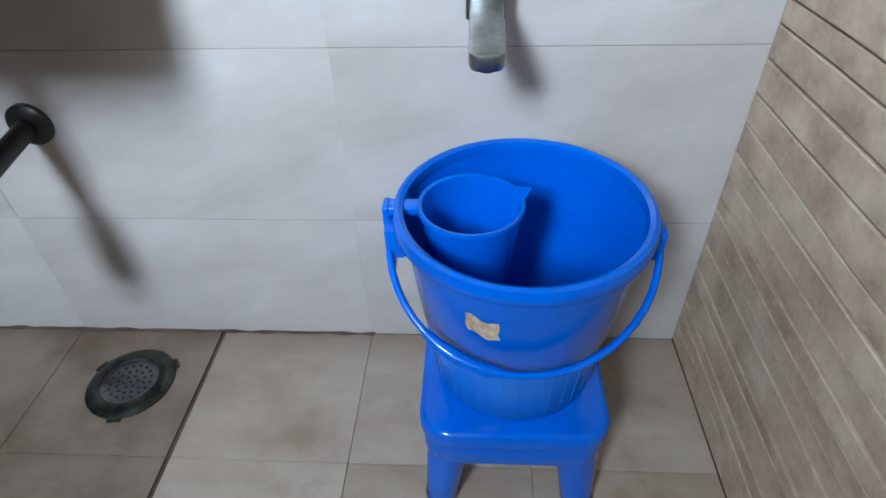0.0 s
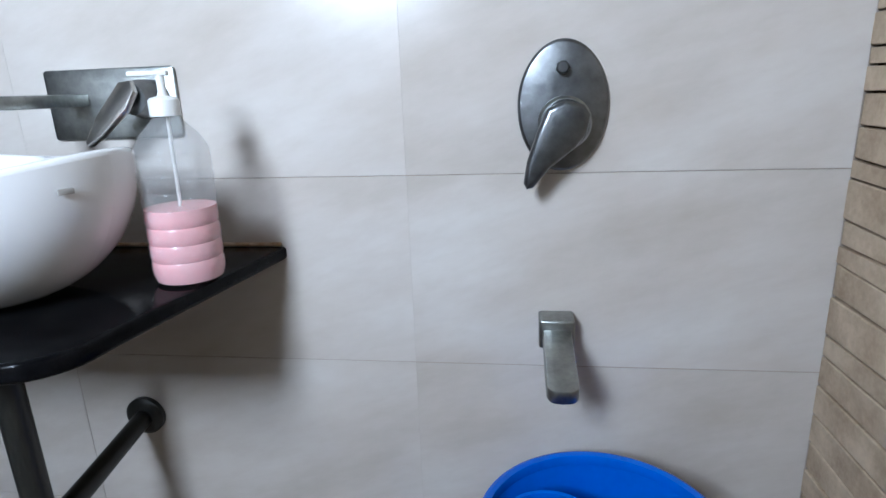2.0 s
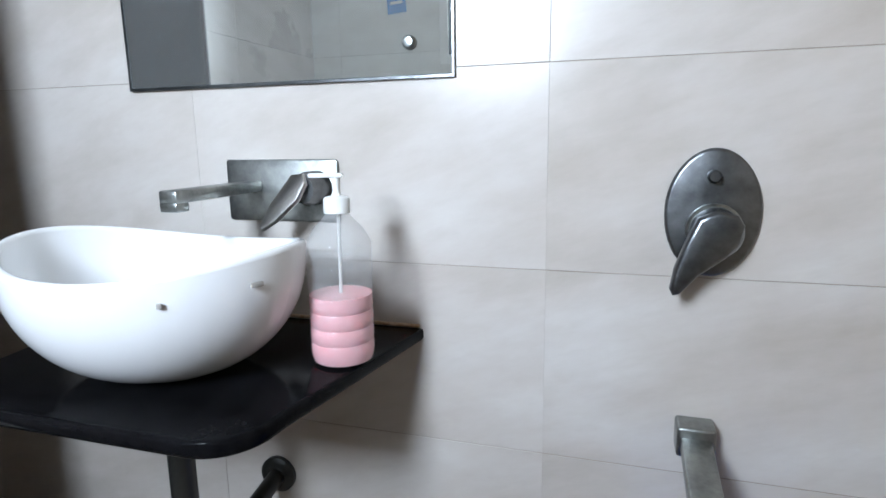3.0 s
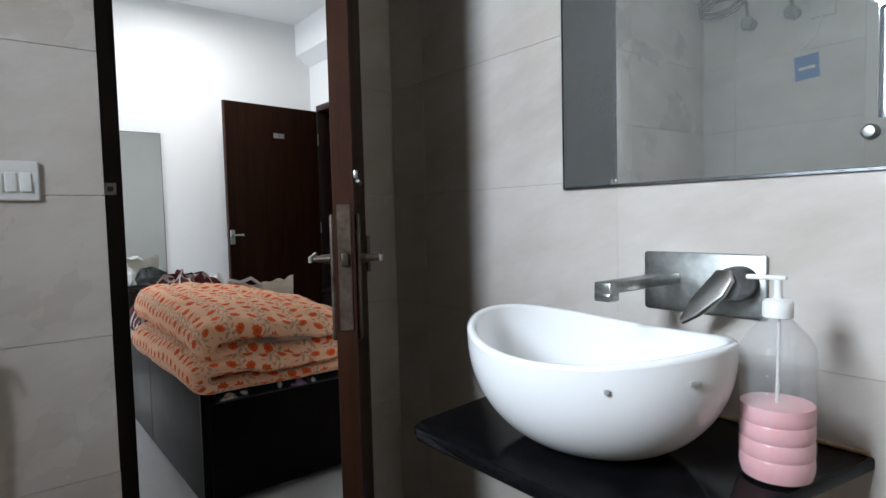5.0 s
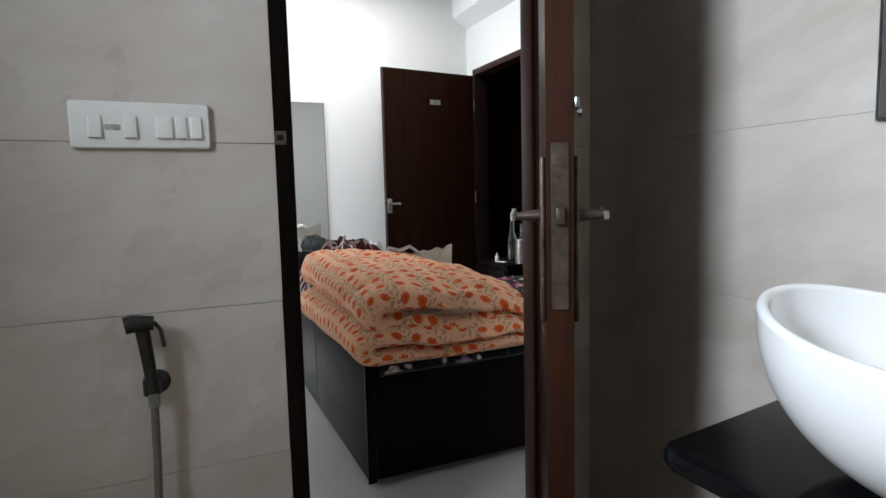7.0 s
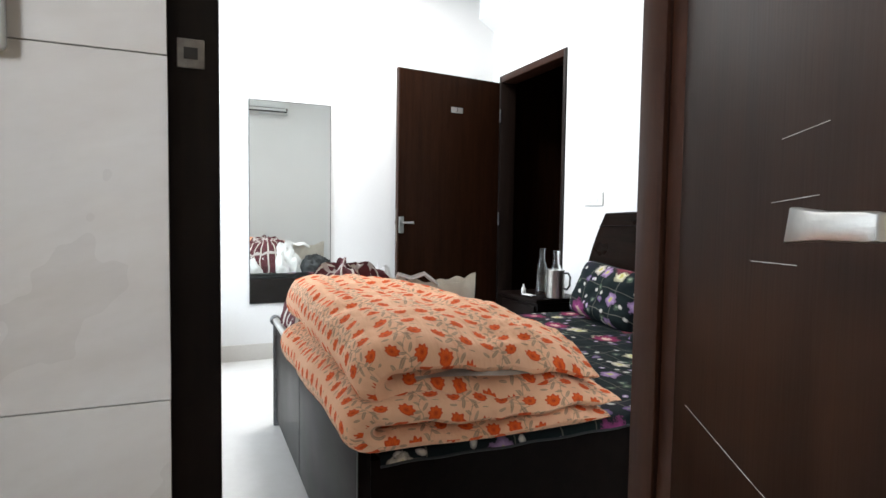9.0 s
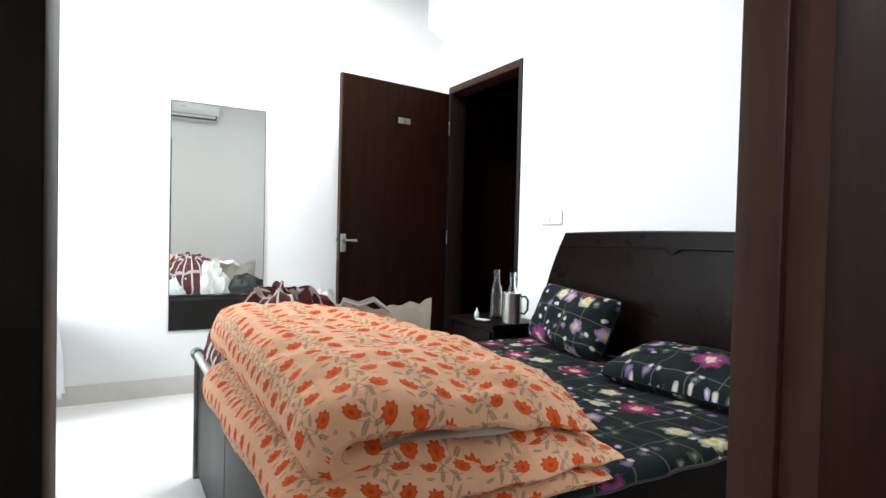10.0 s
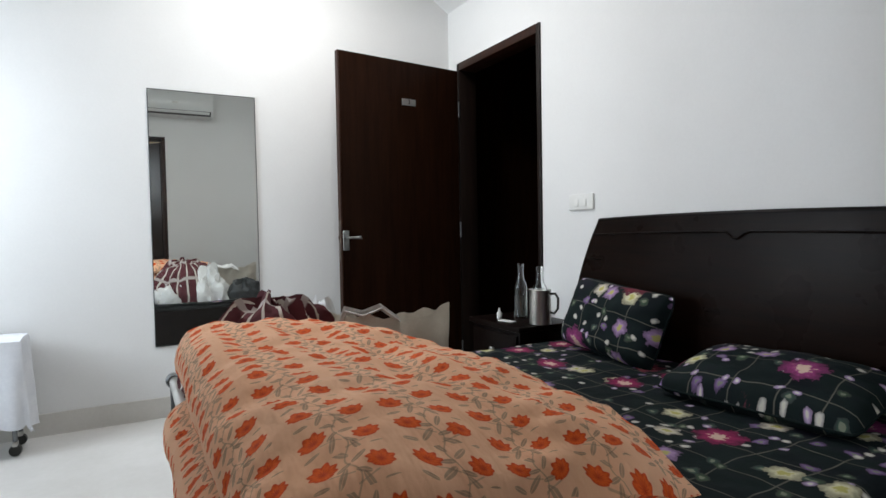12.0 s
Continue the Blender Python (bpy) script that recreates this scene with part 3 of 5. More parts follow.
# doorway to the bathroom: rebated frame
df = thing("door_frame", pose(0, 0, 0), "dark brown rebated wooden door frame set in the tiled wall", "door frame", kind="structure")
for name, b in (("jamb", (-1.672, -1.605, D0, 0.214, 0, DZ)), ("jamb", (-1.652, -1.5615, 0.782, D1, 0, DZ)), ("head", (-1.650, -1.5615, 0.210, 0.782, DZ - 0.045, DZ)),
                ("threshold", (-1.654, -1.5600, 0.2141, 0.782, -0.004, FZ + 0.002)), ("door_stop", (-1.652, -1.605, 0.770, 0.782, 0.053, DZ - 0.045))):
    part(name, box(*b, 0.003), M_FRAME if b[3] < 0.5 or name == "head" else M_REDWOOD, df)
# doorway to the corridor
df2 = thing("door_frame", pose(0, 0, 0), "dark brown wooden frame round the open bedroom doorway", "door frame", kind="structure")
for name, b in (("jamb", (O0, O0 + 0.03, BN - 0.012, BN + 0.12, 0, OZ)), ("jamb", (O1 - 0.03, O1, BN - 0.012, BN + 0.12, 0, OZ)), ("head", (O0 + 0.03, O1 - 0.03, BN - 0.012, BN + 0.12, OZ - 0.05, OZ))):
    part(name, box(*b, 0.004), M_REDWOOD if name == "head" else M_FRAME, df2)


# ---- bathroom things ----
def plastic_stool():
    s = thing("stool", pose(0.055, 0.675, 0), "low square blue plastic stool under the bucket", "stool")
    part("seat", slab(rounded(-0.130, 0.130, -0.130, 0.130, 0.045, 6), 0.165, 0.200, 0.010, seg=3), M_BLUE, s)
    part("apron", slab(rounded(-0.126, 0.126, -0.126, 0.126, 0.042, 6), 0.125, 0.166, 0.004), M_BLUE, s)
    for sx in (-1, 1):
        for sy in (-1, 1):
            bm = lathe([(0.0, 0.0), (0.021, 0.0), (0.024, 0.006), (0.027, 0.07), (0.031, 0.13), (0.0, 0.132)], 20)
            for v in bm.verts:
                v.co.x += sx * (0.104 - v.co.z * 0.10)
                v.co.y += sy * (0.104 - v.co.z * 0.10)
            leg = part("leg", bm, M_BLUE, s)
            part("foot_cap", moved(lathe([(0.0, 0.0), (0.022, 0.0), (0.0245, 0.004), (0.0245, 0.011), (0.022, 0.012)], 20), pose(sx * 0.104, sy * 0.104, 0)), M_DARK, leg, "dark rubber foot cap")
    return s


def water_bucket():
    b = thing("bucket", pose(0.056, 0.680, 0.2), "shiny blue plastic bucket standing on the stool", "bucket")
    H = 0.283
    low = [(0.0, 0.004), (0.100, 0.004), (0.107, 0.0), (0.112, 0.006), (0.1225, 0.118), (0.1222, 0.120)]
    # the lower wall's lighter blue carries the glow of light passing through it
    part("lower_body", lathe(low + [(0.1208, 0.120), (0.1102, 0.010), (0.0, 0.010)], 72), M_BLUELIT, b, "lower part, paler with the light shining through painted in")
    body = [(0.1223, 0.1202), (0.1262, 0.1210), (0.1278, 0.126), (0.1440, 0.262), (0.1450, 0.266)]
    part("body", lathe(body + [(0.1420, 0.266), (0.1196, 0.1202), (0.1088, 0.0125), (0.0, 0.0125), (0.0, 0.0105), (0.1100, 0.0105), (0.1206, 0.1202)], 72), M_BLUE, b)
    part("rim", lathe([(0.1425, 0.262), (0.1500, 0.258), (0.1540, 0.262), (0.1555, 0.272), (0.1530, 0.281), (0.1480, H), (0.1425, 0.280), (0.1405, 0.272)], 72, close=True), M_BLUE, b)
    ribs = bmesh.new()
    for k in range(36):
        a = 2 * math.pi * k / 36
        tube([(0.1128 * math.cos(a), 0.1128 * math.sin(a), 0.012), (0.1221 * math.cos(a), 0.1221 * math.sin(a), 0.116)], 0.0006, 5, ribs)
    part("ribs", ribs, M_BLUELIT, b)
    # carrying handle hanging in front, with a moulded grip
    A = radians(8)
    pts = []
    for k in range(25):
        a = math.pi * k / 24
        x, drop = 0.160 * math.cos(a), math.sin(a)
        pts.append((x, -0.020 - 0.126 * drop, 0.240 - 0.096 * drop))
    handle = part("handle", tube(pts, 0.0046, 10), M_BLUE, b)
    grip = [Vector(p) for p in pts[13:19]]
    part("grip", tube(grip, [0.0055, 0.0085, 0.0075, 0.009, 0.0075, 0.0055], 12), M_BLUE, handle)
    for sx in (-1, 1):
        part("ear", box(sx * 0.152 - 0.012, sx * 0.152 + 0.012, -0.034, -0.004, 0.220, 0.262, 0.004), M_BLUE, b)
    lab = sheet(6, 3, lambda u, v: ((0.1400 - 0.0036 * v) * math.sin(-0.50 + 0.28 * u + 0.03 * math.sin(9 * v)), -(0.1400 - 0.0036 * v) * math.cos(-0.50 + 0.28 * u + 0.03 * math.sin(9 * v)), 0.222 - 0.030 * v - 0.006 * u + 0.003 * math.sin(8 * u), u, v))
    part("label", lab, M_STICKER, b, "torn brown and white paper label")
    return b


def water_mug():
    g = thing("mug", pose(-0.006, 0.682, 0.352, 0, 0, 0), "blue plastic bath mug hooked over the bucket rim", "mug")
    out = [(0.0, 0.0), (0.047, 0.0), (0.050, 0.003), (0.0605, 0.118), (0.0640, 0.120), (0.0650, 0.124), (0.0635, 0.127), (0.0590, 0.126), (0.0480, 0.006), (0.0, 0.006)]
    bm = lathe(out, 56)
    for v in bm.verts:                                   # pouring lip
        a = math.atan2(v.co.y, v.co.x)
        f = max(0.0, 1 - abs(a - 0.35) / 0.22) * max(0.0, (v.co.z - 0.085) / 0.042)
        v.co.x += 0.016 * f * math.cos(0.35)
        v.co.y += 0.016 * f * math.sin(0.35)
        v.co.z += 0.005 * f
    part("body", bm, M_BLUE, g)
    h = box(-0.104, -0.058, -0.011, 0.011, 0.113, 0.126, 0.004, 3)
    part("handle", box(-0.106, -0.096, -0.012, 0.012, 0.024, 0.127, 0.004, 3, bm=h), M_BLUE, g)
    return g


plastic_stool()
water_bucket()
water_mug()


def wall_spout():
    s = thing("bucket_spout", pose(0.010, NY, 0.655), "dull chrome wall spout spotted with lime scale", "tap")
    part("body", box(-0.0255, 0.0255, -0.042, 0.0, -0.024, 0.020, 0.004, 3), M_CHROME, s)
    bm = slab(rounded(-0.0205, 0.0205, -0.178, -0.030, 0.014, 6), -0.011, 0.010, 0.004)
    part("spout", moved(bm, pose(0, 0, 0.002, 9)), M_CHROME, s)
    part("outlet", moved(lathe([(0.0, -0.022), (0.009, -0.022), (0.0105, -0.018), (0.0105, 0.0), (0.0, 0.0)], 20), pose(0, -0.158, -0.0175)), M_GUN, s)


def shower_mixer():
    s = thing("shower_mixer", pose(0.014, NY, 0.985, 90, 0, 0) @ Matrix.Scale(1.05, 4), "smoked chrome shower mixer with an egg-shaped plate", "tap")
    egg = []
    for k in range(48):
        a = 2 * math.pi * k / 48
        r = 0.0575 * (1 - 0.10 * math.sin(a))
        egg.append((r * math.cos(a) * (1 + 0.04 * math.sin(a)), 0.075 * math.sin(a) - 0.006 if math.sin(a) > 0 else 0.090 * math.sin(a) - 0.006))
    part("plate", slab(egg, 0.0, 0.010, 0.005, seg=3), M_GUN, s)
    part("button", moved(lathe([(0.008, 0.008), (0.008, 0.024), (0.006, 0.027), (0.0, 0.027)], 20), pose(-0.002, 0.034, 0)), M_GUN, s)
    part("collar", moved(lathe([(0.034, 0.008), (0.034, 0.020), (0.031, 0.023), (0.0, 0.023)], 36), pose(0.002, -0.034, 0)), M_CHROME, s)
    part("hub", moved(lathe([(0.030, 0.020), (0.030, 0.046), (0.026, 0.052), (0.0, 0.053)], 36), pose(0.002, -0.034, 0)), M_GUN, s)
    blade = [(0.030, -0.022), (0.022, -0.010), (0.0, -0.004), (-0.022, -0.014), (-0.034, -0.042), (-0.046, -0.078), (-0.050, -0.104), (-0.046, -0.112), (-0.038, -0.110), (-0.018, -0.086), (0.012, -0.062), (0.026, -0.044)]
    part("lever", slab(blade, 0.040, 0.060, 0.006, seg=3), M_GUN, s, "dark lever turned to one side")


def basin_mixer():
    s = thing("basin_mixer", pose(-0.641, NY, 0.994), "chrome wall-mounted basin tap on a rectangular plate", "tap")
    part("plate", moved(slab(rounded(-0.104, 0.104, -0.051, 0.051, 0.006), 0.0, 0.006, 0.002), pose(0, 0, 0, 90)), M_CHROME, s)
    bm = box(-0.066, -0.036, -0.205, -0.005, -0.002, 0.016, 0.003)
    part("spout", bm, M_CHROME, s)
    part("outlet", box(-0.0655, -0.0365, -0.206, -0.180, -0.014, 0.0, 0.003), M_CHROME, s)
    part("hub", moved(lathe([(0.027, 0.0), (0.027, 0.030), (0.025, 0.034), (0.021, 0.052), (0.0, 0.053)], 32), pose(0.066, -0.004, 0.006, 90)), M_GUN, s)
    pad = [(-0.010, 0.020), (0.012, 0.022), (0.022, 0.006), (0.014, -0.020), (-0.020, -0.056), (-0.044, -0.072), (-0.050, -0.066), (-0.040, -0.030)]
    part("lever", moved(slab(pad, 0.0, 0.010, 0.003), pose(0.060, -0.058, 0.008, 66, 0, -14)), M_STEEL, s, "flat polished lever paddle")


def granite_shelf():
    s = thing("basin_shelf", pose(0, 0, 0), "black polished granite shelf fixed to the wall under the basin", "shelf")
    out = [(-0.400, NY), (-0.455, 0.585)]
    for k in range(9):
        a = radians(-12 - 78 * k / 8)
        out.append((-0.525 + 0.068 * math.cos(a), 0.566 + 0.070 * math.sin(a)))
    out += [(-0.905, 0.496), (-0.925, 0.505), (-0.935, 0.520), (-0.985, NY)]
    part("slab", slab(out[::-1], 0.753, 0.775, 0.006, seg=3), M_GRANITE, s)
    part("sealant", box(-0.98, -0.405, NY - 0.006, NY - 0.0005, 0.7755, 0.781, 0.002), M_STICKER, s, "stained silicone line along the wall")
    for x in (-0.58, -0.80):
        part("bracket", box(x - 0.012, x + 0.012, 0.66, NY - 0.001, 0.738, 0.7525, 0.002), M_BLACKPL, s)


def vessel_basin():
    s = thing("basin", pose(-0.692, 0.664, 0.7755), "glossy white ceramic vessel basin with a saddle-shaped rim", "wash basin")
    A, B = 0.205, 0.162

    def shell(off, lift):
        def f(u, v):
            a = 2 * math.pi * u
            top = 0.146 + 0.026 * math.cos(a) ** 2 - 0.004 * math.cos(a)
            g = 0.34 + 0.66 * (1 - (1 - v) ** 2.3) ** 0.62
            return (A * g - off) * math.cos(a), (B * g - off) * math.sin(a), lift + v * (top - lift), u, v
        return f

    def ring(u, v):
        a, w = 2 * math.pi * u, math.pi * v
        top = 0.146 + 0.026 * math.cos(a) ** 2 - 0.004 * math.cos(a)
        o = 0.0065 - 0.0065 * math.cos(w)
        return (A - o) * math.cos(a), (B - o) * math.sin(a), top + 0.0065 * math.sin(w), u, v

    bm = sheet(96, 22, shell(0.0, 0.0))
    part("outer_bowl", bm, M_CERAMIC, s)
    part("inner_bowl", sheet(96, 22, shell(0.013, 0.016)), M_CERAMIC, s)
    part("rim", sheet(96, 8, ring), M_CERAMIC, s)
    part("bottom", moved(lathe([(0.0, 0.0), (0.060, 0.0), (0.060, 0.018), (0.0, 0.018)], 48), Matrix.Diagonal((1.12, 0.88, 1, 1))), M_CERAMIC, s)
    part("waste", moved(lathe([(0.0, 0.019), (0.022, 0.019), (0.024, 0.021), (0.020, 0.024), (0.0, 0.025)], 28), Matrix()), M_CHROME, s)
    for a, z, w in ((-0.93, 0.128, 0.006), (-0.36, 0.138, 0.016)):
        p = Vector((A * 1.0 * math.cos(a), B * 1.0 * math.sin(a), z))
        part("stain", moved(box(-w / 2, w / 2, -0.004, -0.0004, -0.003, 0.003, 0.001), Matrix.Translation(p) @ Euler((0, 0, math.atan2(A * math.sin(a), B * math.cos(a)) + math.pi / 2)).to_matrix().to_4x4()), M_MARK, s, "small worn grey mark")


def bottle_trap():
    s = thing("bottle_trap", pose(0, 0, 0), "black plastic waste pipe and trap under the basin", "waste pipe")
    part("tail_pipe", tube([(-0.668, 0.645, 0.752), (-0.668, 0.645, 0.46)], 0.0175, 20), M_BLACKPL, s)
    part("trap_body", moved(lathe([(0.0, 0.0), (0.026, 0.0), (0.031, 0.008), (0.031, 0.075), (0.035, 0.078), (0.035, 0.100), (0.024, 0.106), (0.0, 0.106)], 28), pose(-0.668, 0.645, 0.355)), M_BLACKPL, s)
    part("arm", tube([(-0.668, 0.66, 0.452), (-0.672, 0.74, 0.460), (-0.688, 0.895, 0.470)], 0.0155, 20), M_BLACKPL, s)
    part("wall_flange", moved(lathe([(0.0, 0.0), (0.034, 0.0), (0.034, 0.008), (0.026, 0.014), (0.0, 0.014)], 32), pose(-0.688, NY, 0.470, 90)), M_BLACKPL, s)


def soap_bottle():
    s = thing("soap_bottle", pose(-0.463, 0.742, 0.7755), "clear pump bottle half full of pink hand wash", "soap dispenser")
    prof = [(0.0, 0.002), (0.034, 0.0), (0.041, 0.004), (0.0435, 0.012)]
    z = 0.012
    for k in range(7):
        prof += [(0.0442, z + 0.006), (0.0440, z + 0.0155), (0.0426, z + 0.0185), (0.0440, z + 0.0215)]
        z += 0.0215
    prof += [(0.042, z + 0.006), (0.034, z + 0.020), (0.021, z + 0.034), (0.0155, z + 0.040), (0.0155, z + 0.052)]
    part("bottle", lathe(prof + [(max(r - 0.0010, 0.0), q + 0.0008) for r, q in reversed(prof)], 48), M_CLEAR, s, "clear ribbed plastic bottle")
    liq = [(0.0, 0.004)] + [(max(r - 0.0016, 0.0), max(q, 0.004)) for r, q in prof if q < 0.094][1:] + [(0.0420, 0.095), (0.0, 0.095)]
    part("liquid", lathe(liq, 48), M_PINK, s, "pink liquid soap")
    part("dip_tube", tube([(0, 0, 0.094), (0.002, 0, z + 0.05)], 0.0022, 10), M_WHITEPL, s)
    pump = part("pump", lathe([(0.0, z + 0.042), (0.0175, z + 0.042), (0.0175, z + 0.060), (0.015, z + 0.063), (0.0065, z + 0.065), (0.0048, z + 0.070), (0.0048, z + 0.090), (0.0, z + 0.090)], 28), M_WHITEPL, s, "white pump top")
    part("nozzle", moved(box(-0.036, 0.010, -0.0055, 0.0055, 0.0, 0.006, 0.0022), pose(0, 0, z + 0.088, 0, 0, 12)), M_WHITEPL, pump)


def wall_mirror(name, m, w, h, label, clips, silver):
    s = thing(name, m, label, "mirror")
    part("glass", moved(box(0, w, -0.006, -0.001, 0, h, 0.001, 1), Matrix()), silver, s, smooth=False)
    bm = bmesh.new()
    for b in ((-0.003, 0.0, 0, h), (w, w + 0.003, 0, h), (-0.003, w + 0.003, -0.004, 0.0), (-0.003, w + 0.003, h, h + 0.003)):
        box(b[0], b[1], -0.0075, -0.0008, b[2], b[3], bm=bm)
    part("edge", bm, M_GUN, s, "dark worn mirror edge", False)
    for x, z in clips:
        part("stud", moved(lathe([(0.0, 0.0), (0.0095, 0.0), (0.0105, 0.004), (0.007, 0.009), (0.0, 0.010)], 20), pose(x, -0.006, z, 90)), M_CHROME, s)
    return s


def floor_drain():
    s = thing("floor_drain", pose(-0.645, 0.765, 0.0004), "round steel floor drain with a perforated domed grate", "drain")
    part("ring", lathe([(0.050, 0.002), (0.079, 0.0), (0.079, 0.003), (0.071, 0.0075), (0.058, 0.0115), (0.0525, 0.0105)], 48, close=True), M_DRAIN, s)
    part("grate", lathe([(0.0545, 0.0105), (0.050, 0.0070), (0.040, 0.0048), (0.020, 0.0032), (0.0, 0.0028)], 48), M_GUN, s, "dished grate, dull and grimy")
    for r, n in ((0.0, 1), (0.013, 6), (0.025, 12), (0.037, 17)):
        for k in range(n):
            a = 2 * math.pi * k / n + r * 20
            part("hole", moved(lathe([(0.0029, -0.001), (0.0029, 0.0006), (0.0, 0.0006)], 10), pose(r * math.cos(a), r * math.sin(a), 0.0031 + r * r * 1.25)), M_BLACKPL, s)
    for k in range(3):
        a = 0.6 + 2.1 * k
        part("lug", moved(box(0.074, 0.086, -0.012, 0.012, 0.0, 0.004, 0.0015), pose(0, 0, 0, 0, 0, math.degrees(a))), M_DRAIN, s)


def switch_board(name, m, w, h, keys, label):
    s = thing(name, m, label, "switch")
    part("plate", moved(slab(rounded(-w / 2, w / 2, -h / 2, h / 2, 0.006), 0.0, 0.010, 0.004, seg=3), pose(0, 0, 0, 90)), M_WHITEPL, s)
    for x, kw in keys:
        part("rocker", moved(slab(rounded(-kw / 2, kw / 2, -h * 0.24, h * 0.24, 0.002), 0.0, 0.0055, 0.0015), pose(x, -0.0085, -h * 0.04, 86)), M_WHITEPL, s)
    return s


def health_faucet():
    s = thing("health_faucet", pose(WX, -0.062, 0.87), "black hand spray hanging on its wall holder", "hand spray")
    part("holder", box(0.0, 0.040, -0.012, 0.016, -0.128, -0.096, 0.005), M_BLACKPL, s)
    part("wall_plate", moved(lathe([(0.0, 0.0), (0.021, 0.0), (0.021, 0.006), (0.016, 0.010), (0.0, 0.010)], 24), pose(0, 0.010, -0.112, 0, 90)), M_BLACKPL, s)
    part("grip", tube([(0.036, 0.004, -0.125), (0.037, 0.000, -0.070), (0.040, -0.006, -0.010)], [0.0085, 0.0105, 0.0115], 16), M_BLACKPL, s)
    part("head", tube([(0.042, -0.032, 0.0), (0.041, -0.020, 0.002), (0.040, 0.012, 0.000)], [0.0145, 0.0150, 0.0120], 20), M_BLACKPL, s)
    part("trigger", tube([(0.042, 0.012, 0.002), (0.044, 0.022, -0.012), (0.043, 0.026, -0.042)], 0.0035, 10), M_BLACKPL, s)
    part("nut", tube([(0.036, 0.004, -0.146), (0.036, 0.004, -0.122)], 0.0095, 8), M_CHROME, s)
    hose = [(0.036, 0.004, -0.145), (0.036, 0.002, -0.25), (0.034, -0.002, -0.36), (0.034, -0.006, -0.48), (0.036, 0.010, -0.60), (0.036, 0.050, -0.66), (0.034, 0.085, -0.60), (0.030, 0.09, -0.52)]
    part("hose", tube(hose, 0.0068, 12), M_HOSE, s, "grey shower hose")
    part("angle_valve", tube([(0.0, 0.09, -0.50), (0.040, 0.09, -0.50)], 0.012, 16), M_CHROME, s)


def angle_valves():
    for x, turn in ((-1.336, 0.3), (-1.160, -0.3)):
        s = thing("angle_valve", pose(x, SY, 1.93), "chrome angle valve with a coiled grey hose", "valve", "water heater valves")
        part("flange", moved(lathe([(0.0, 0.0), (0.026, 0.0), (0.024, 0.008), (0.0, 0.012)], 24), pose(0, 0, 0, -90)), M_CHROME, s)
        part("body", moved(lathe([(0.0, 0.0), (0.014, 0.0), (0.020, 0.02), (0.030, 0.045), (0.024, 0.06), (0.0, 0.066)], 24), pose(0, 0, 0, -90)), M_CHROME, s)
        coil = [(0.0, 0.035, 0.012), (0.004, 0.050, 0.045)]
        for k in range(49):                              # spare length looped beside the valve
            w = 2 * math.pi * k / 18
            coil.append((-0.35 * turn + 0.105 * turn / 0.3 * math.cos(w) * (1 - 0.003 * k), 0.052 + 0.0009 * k, 0.085 + 0.042 * math.sin(w) + 0.0008 * k))
        coil += [(-0.25 * turn, 0.07, 0.20), (-0.15 * turn, 0.05, 0.36), (0, 0.03, 0.54)]
        part("hose", tube(coil, 0.0075, 10), M_HOSE, s, "looped braided grey hose")
    s = thing("socket", pose(-1.055, SY, 1.935, 0, 0, 180), "small white wall socket", "socket")
    part("plate", moved(slab(rounded(-0.045, 0.045, -0.045, 0.045, 0.006), 0.0, 0.010, 0.003), pose(0, 0, 0, 90)), M_WHITEPL, s)
    part("cable", tube([(0.0, -0.012, -0.03), (0.02, -0.02, -0.12), (0.09, -0.012, -0.17)], 0.003, 8), M_WHITEPL, s)
    t = thing("blue_tag", pose(-1.114, SY, 1.70, 0, 4, 180), "small bright blue card stuck to the tiles", "card")
    part("card", box(-0.046, 0.046, -0.003, -0.0006, -0.050, 0.050, 0.0006, 1), M_TAG, t)
    part("mark", box(-0.030, 0.030, -0.0036, -0.003, -0.010, 0.002), M_WHITEPL, t, "pale printed bar")


wall_spout()
shower_mixer()
basin_mixer()
granite_shelf()
vessel_basin()
bottle_trap()
soap_bottle()
wall_mirror("mirror", pose(-0.925, NY, 1.167), 0.580, 0.76, "frameless bathroom mirror fixed above the basin", ((0.515, 0.047), (0.040, 0.720), (0.540, 0.720)), M_MIRROR)
floor_drain()
switch_board("switch_board", pose(WX, -0.047, 1.204, 0, 0, 90), 0.214, 0.078, ((-0.070, 0.020), (-0.018, 0.020), (0.034, 0.026), (0.060, 0.018), (0.084, 0.018)), "white plastic switch board with worn rockers on the tiles")
board = bpy.data.objects["switch_board"]
part("worn_patch", moved(slab(rounded(-0.012, 0.012, -0.005, 0.005, 0.004), 0.0, 0.0006), pose(-0.044, -0.0099, -0.004, 90)), M_MARK, board, "dark worn smear between the rockers")
health_faucet()
angle_valves()


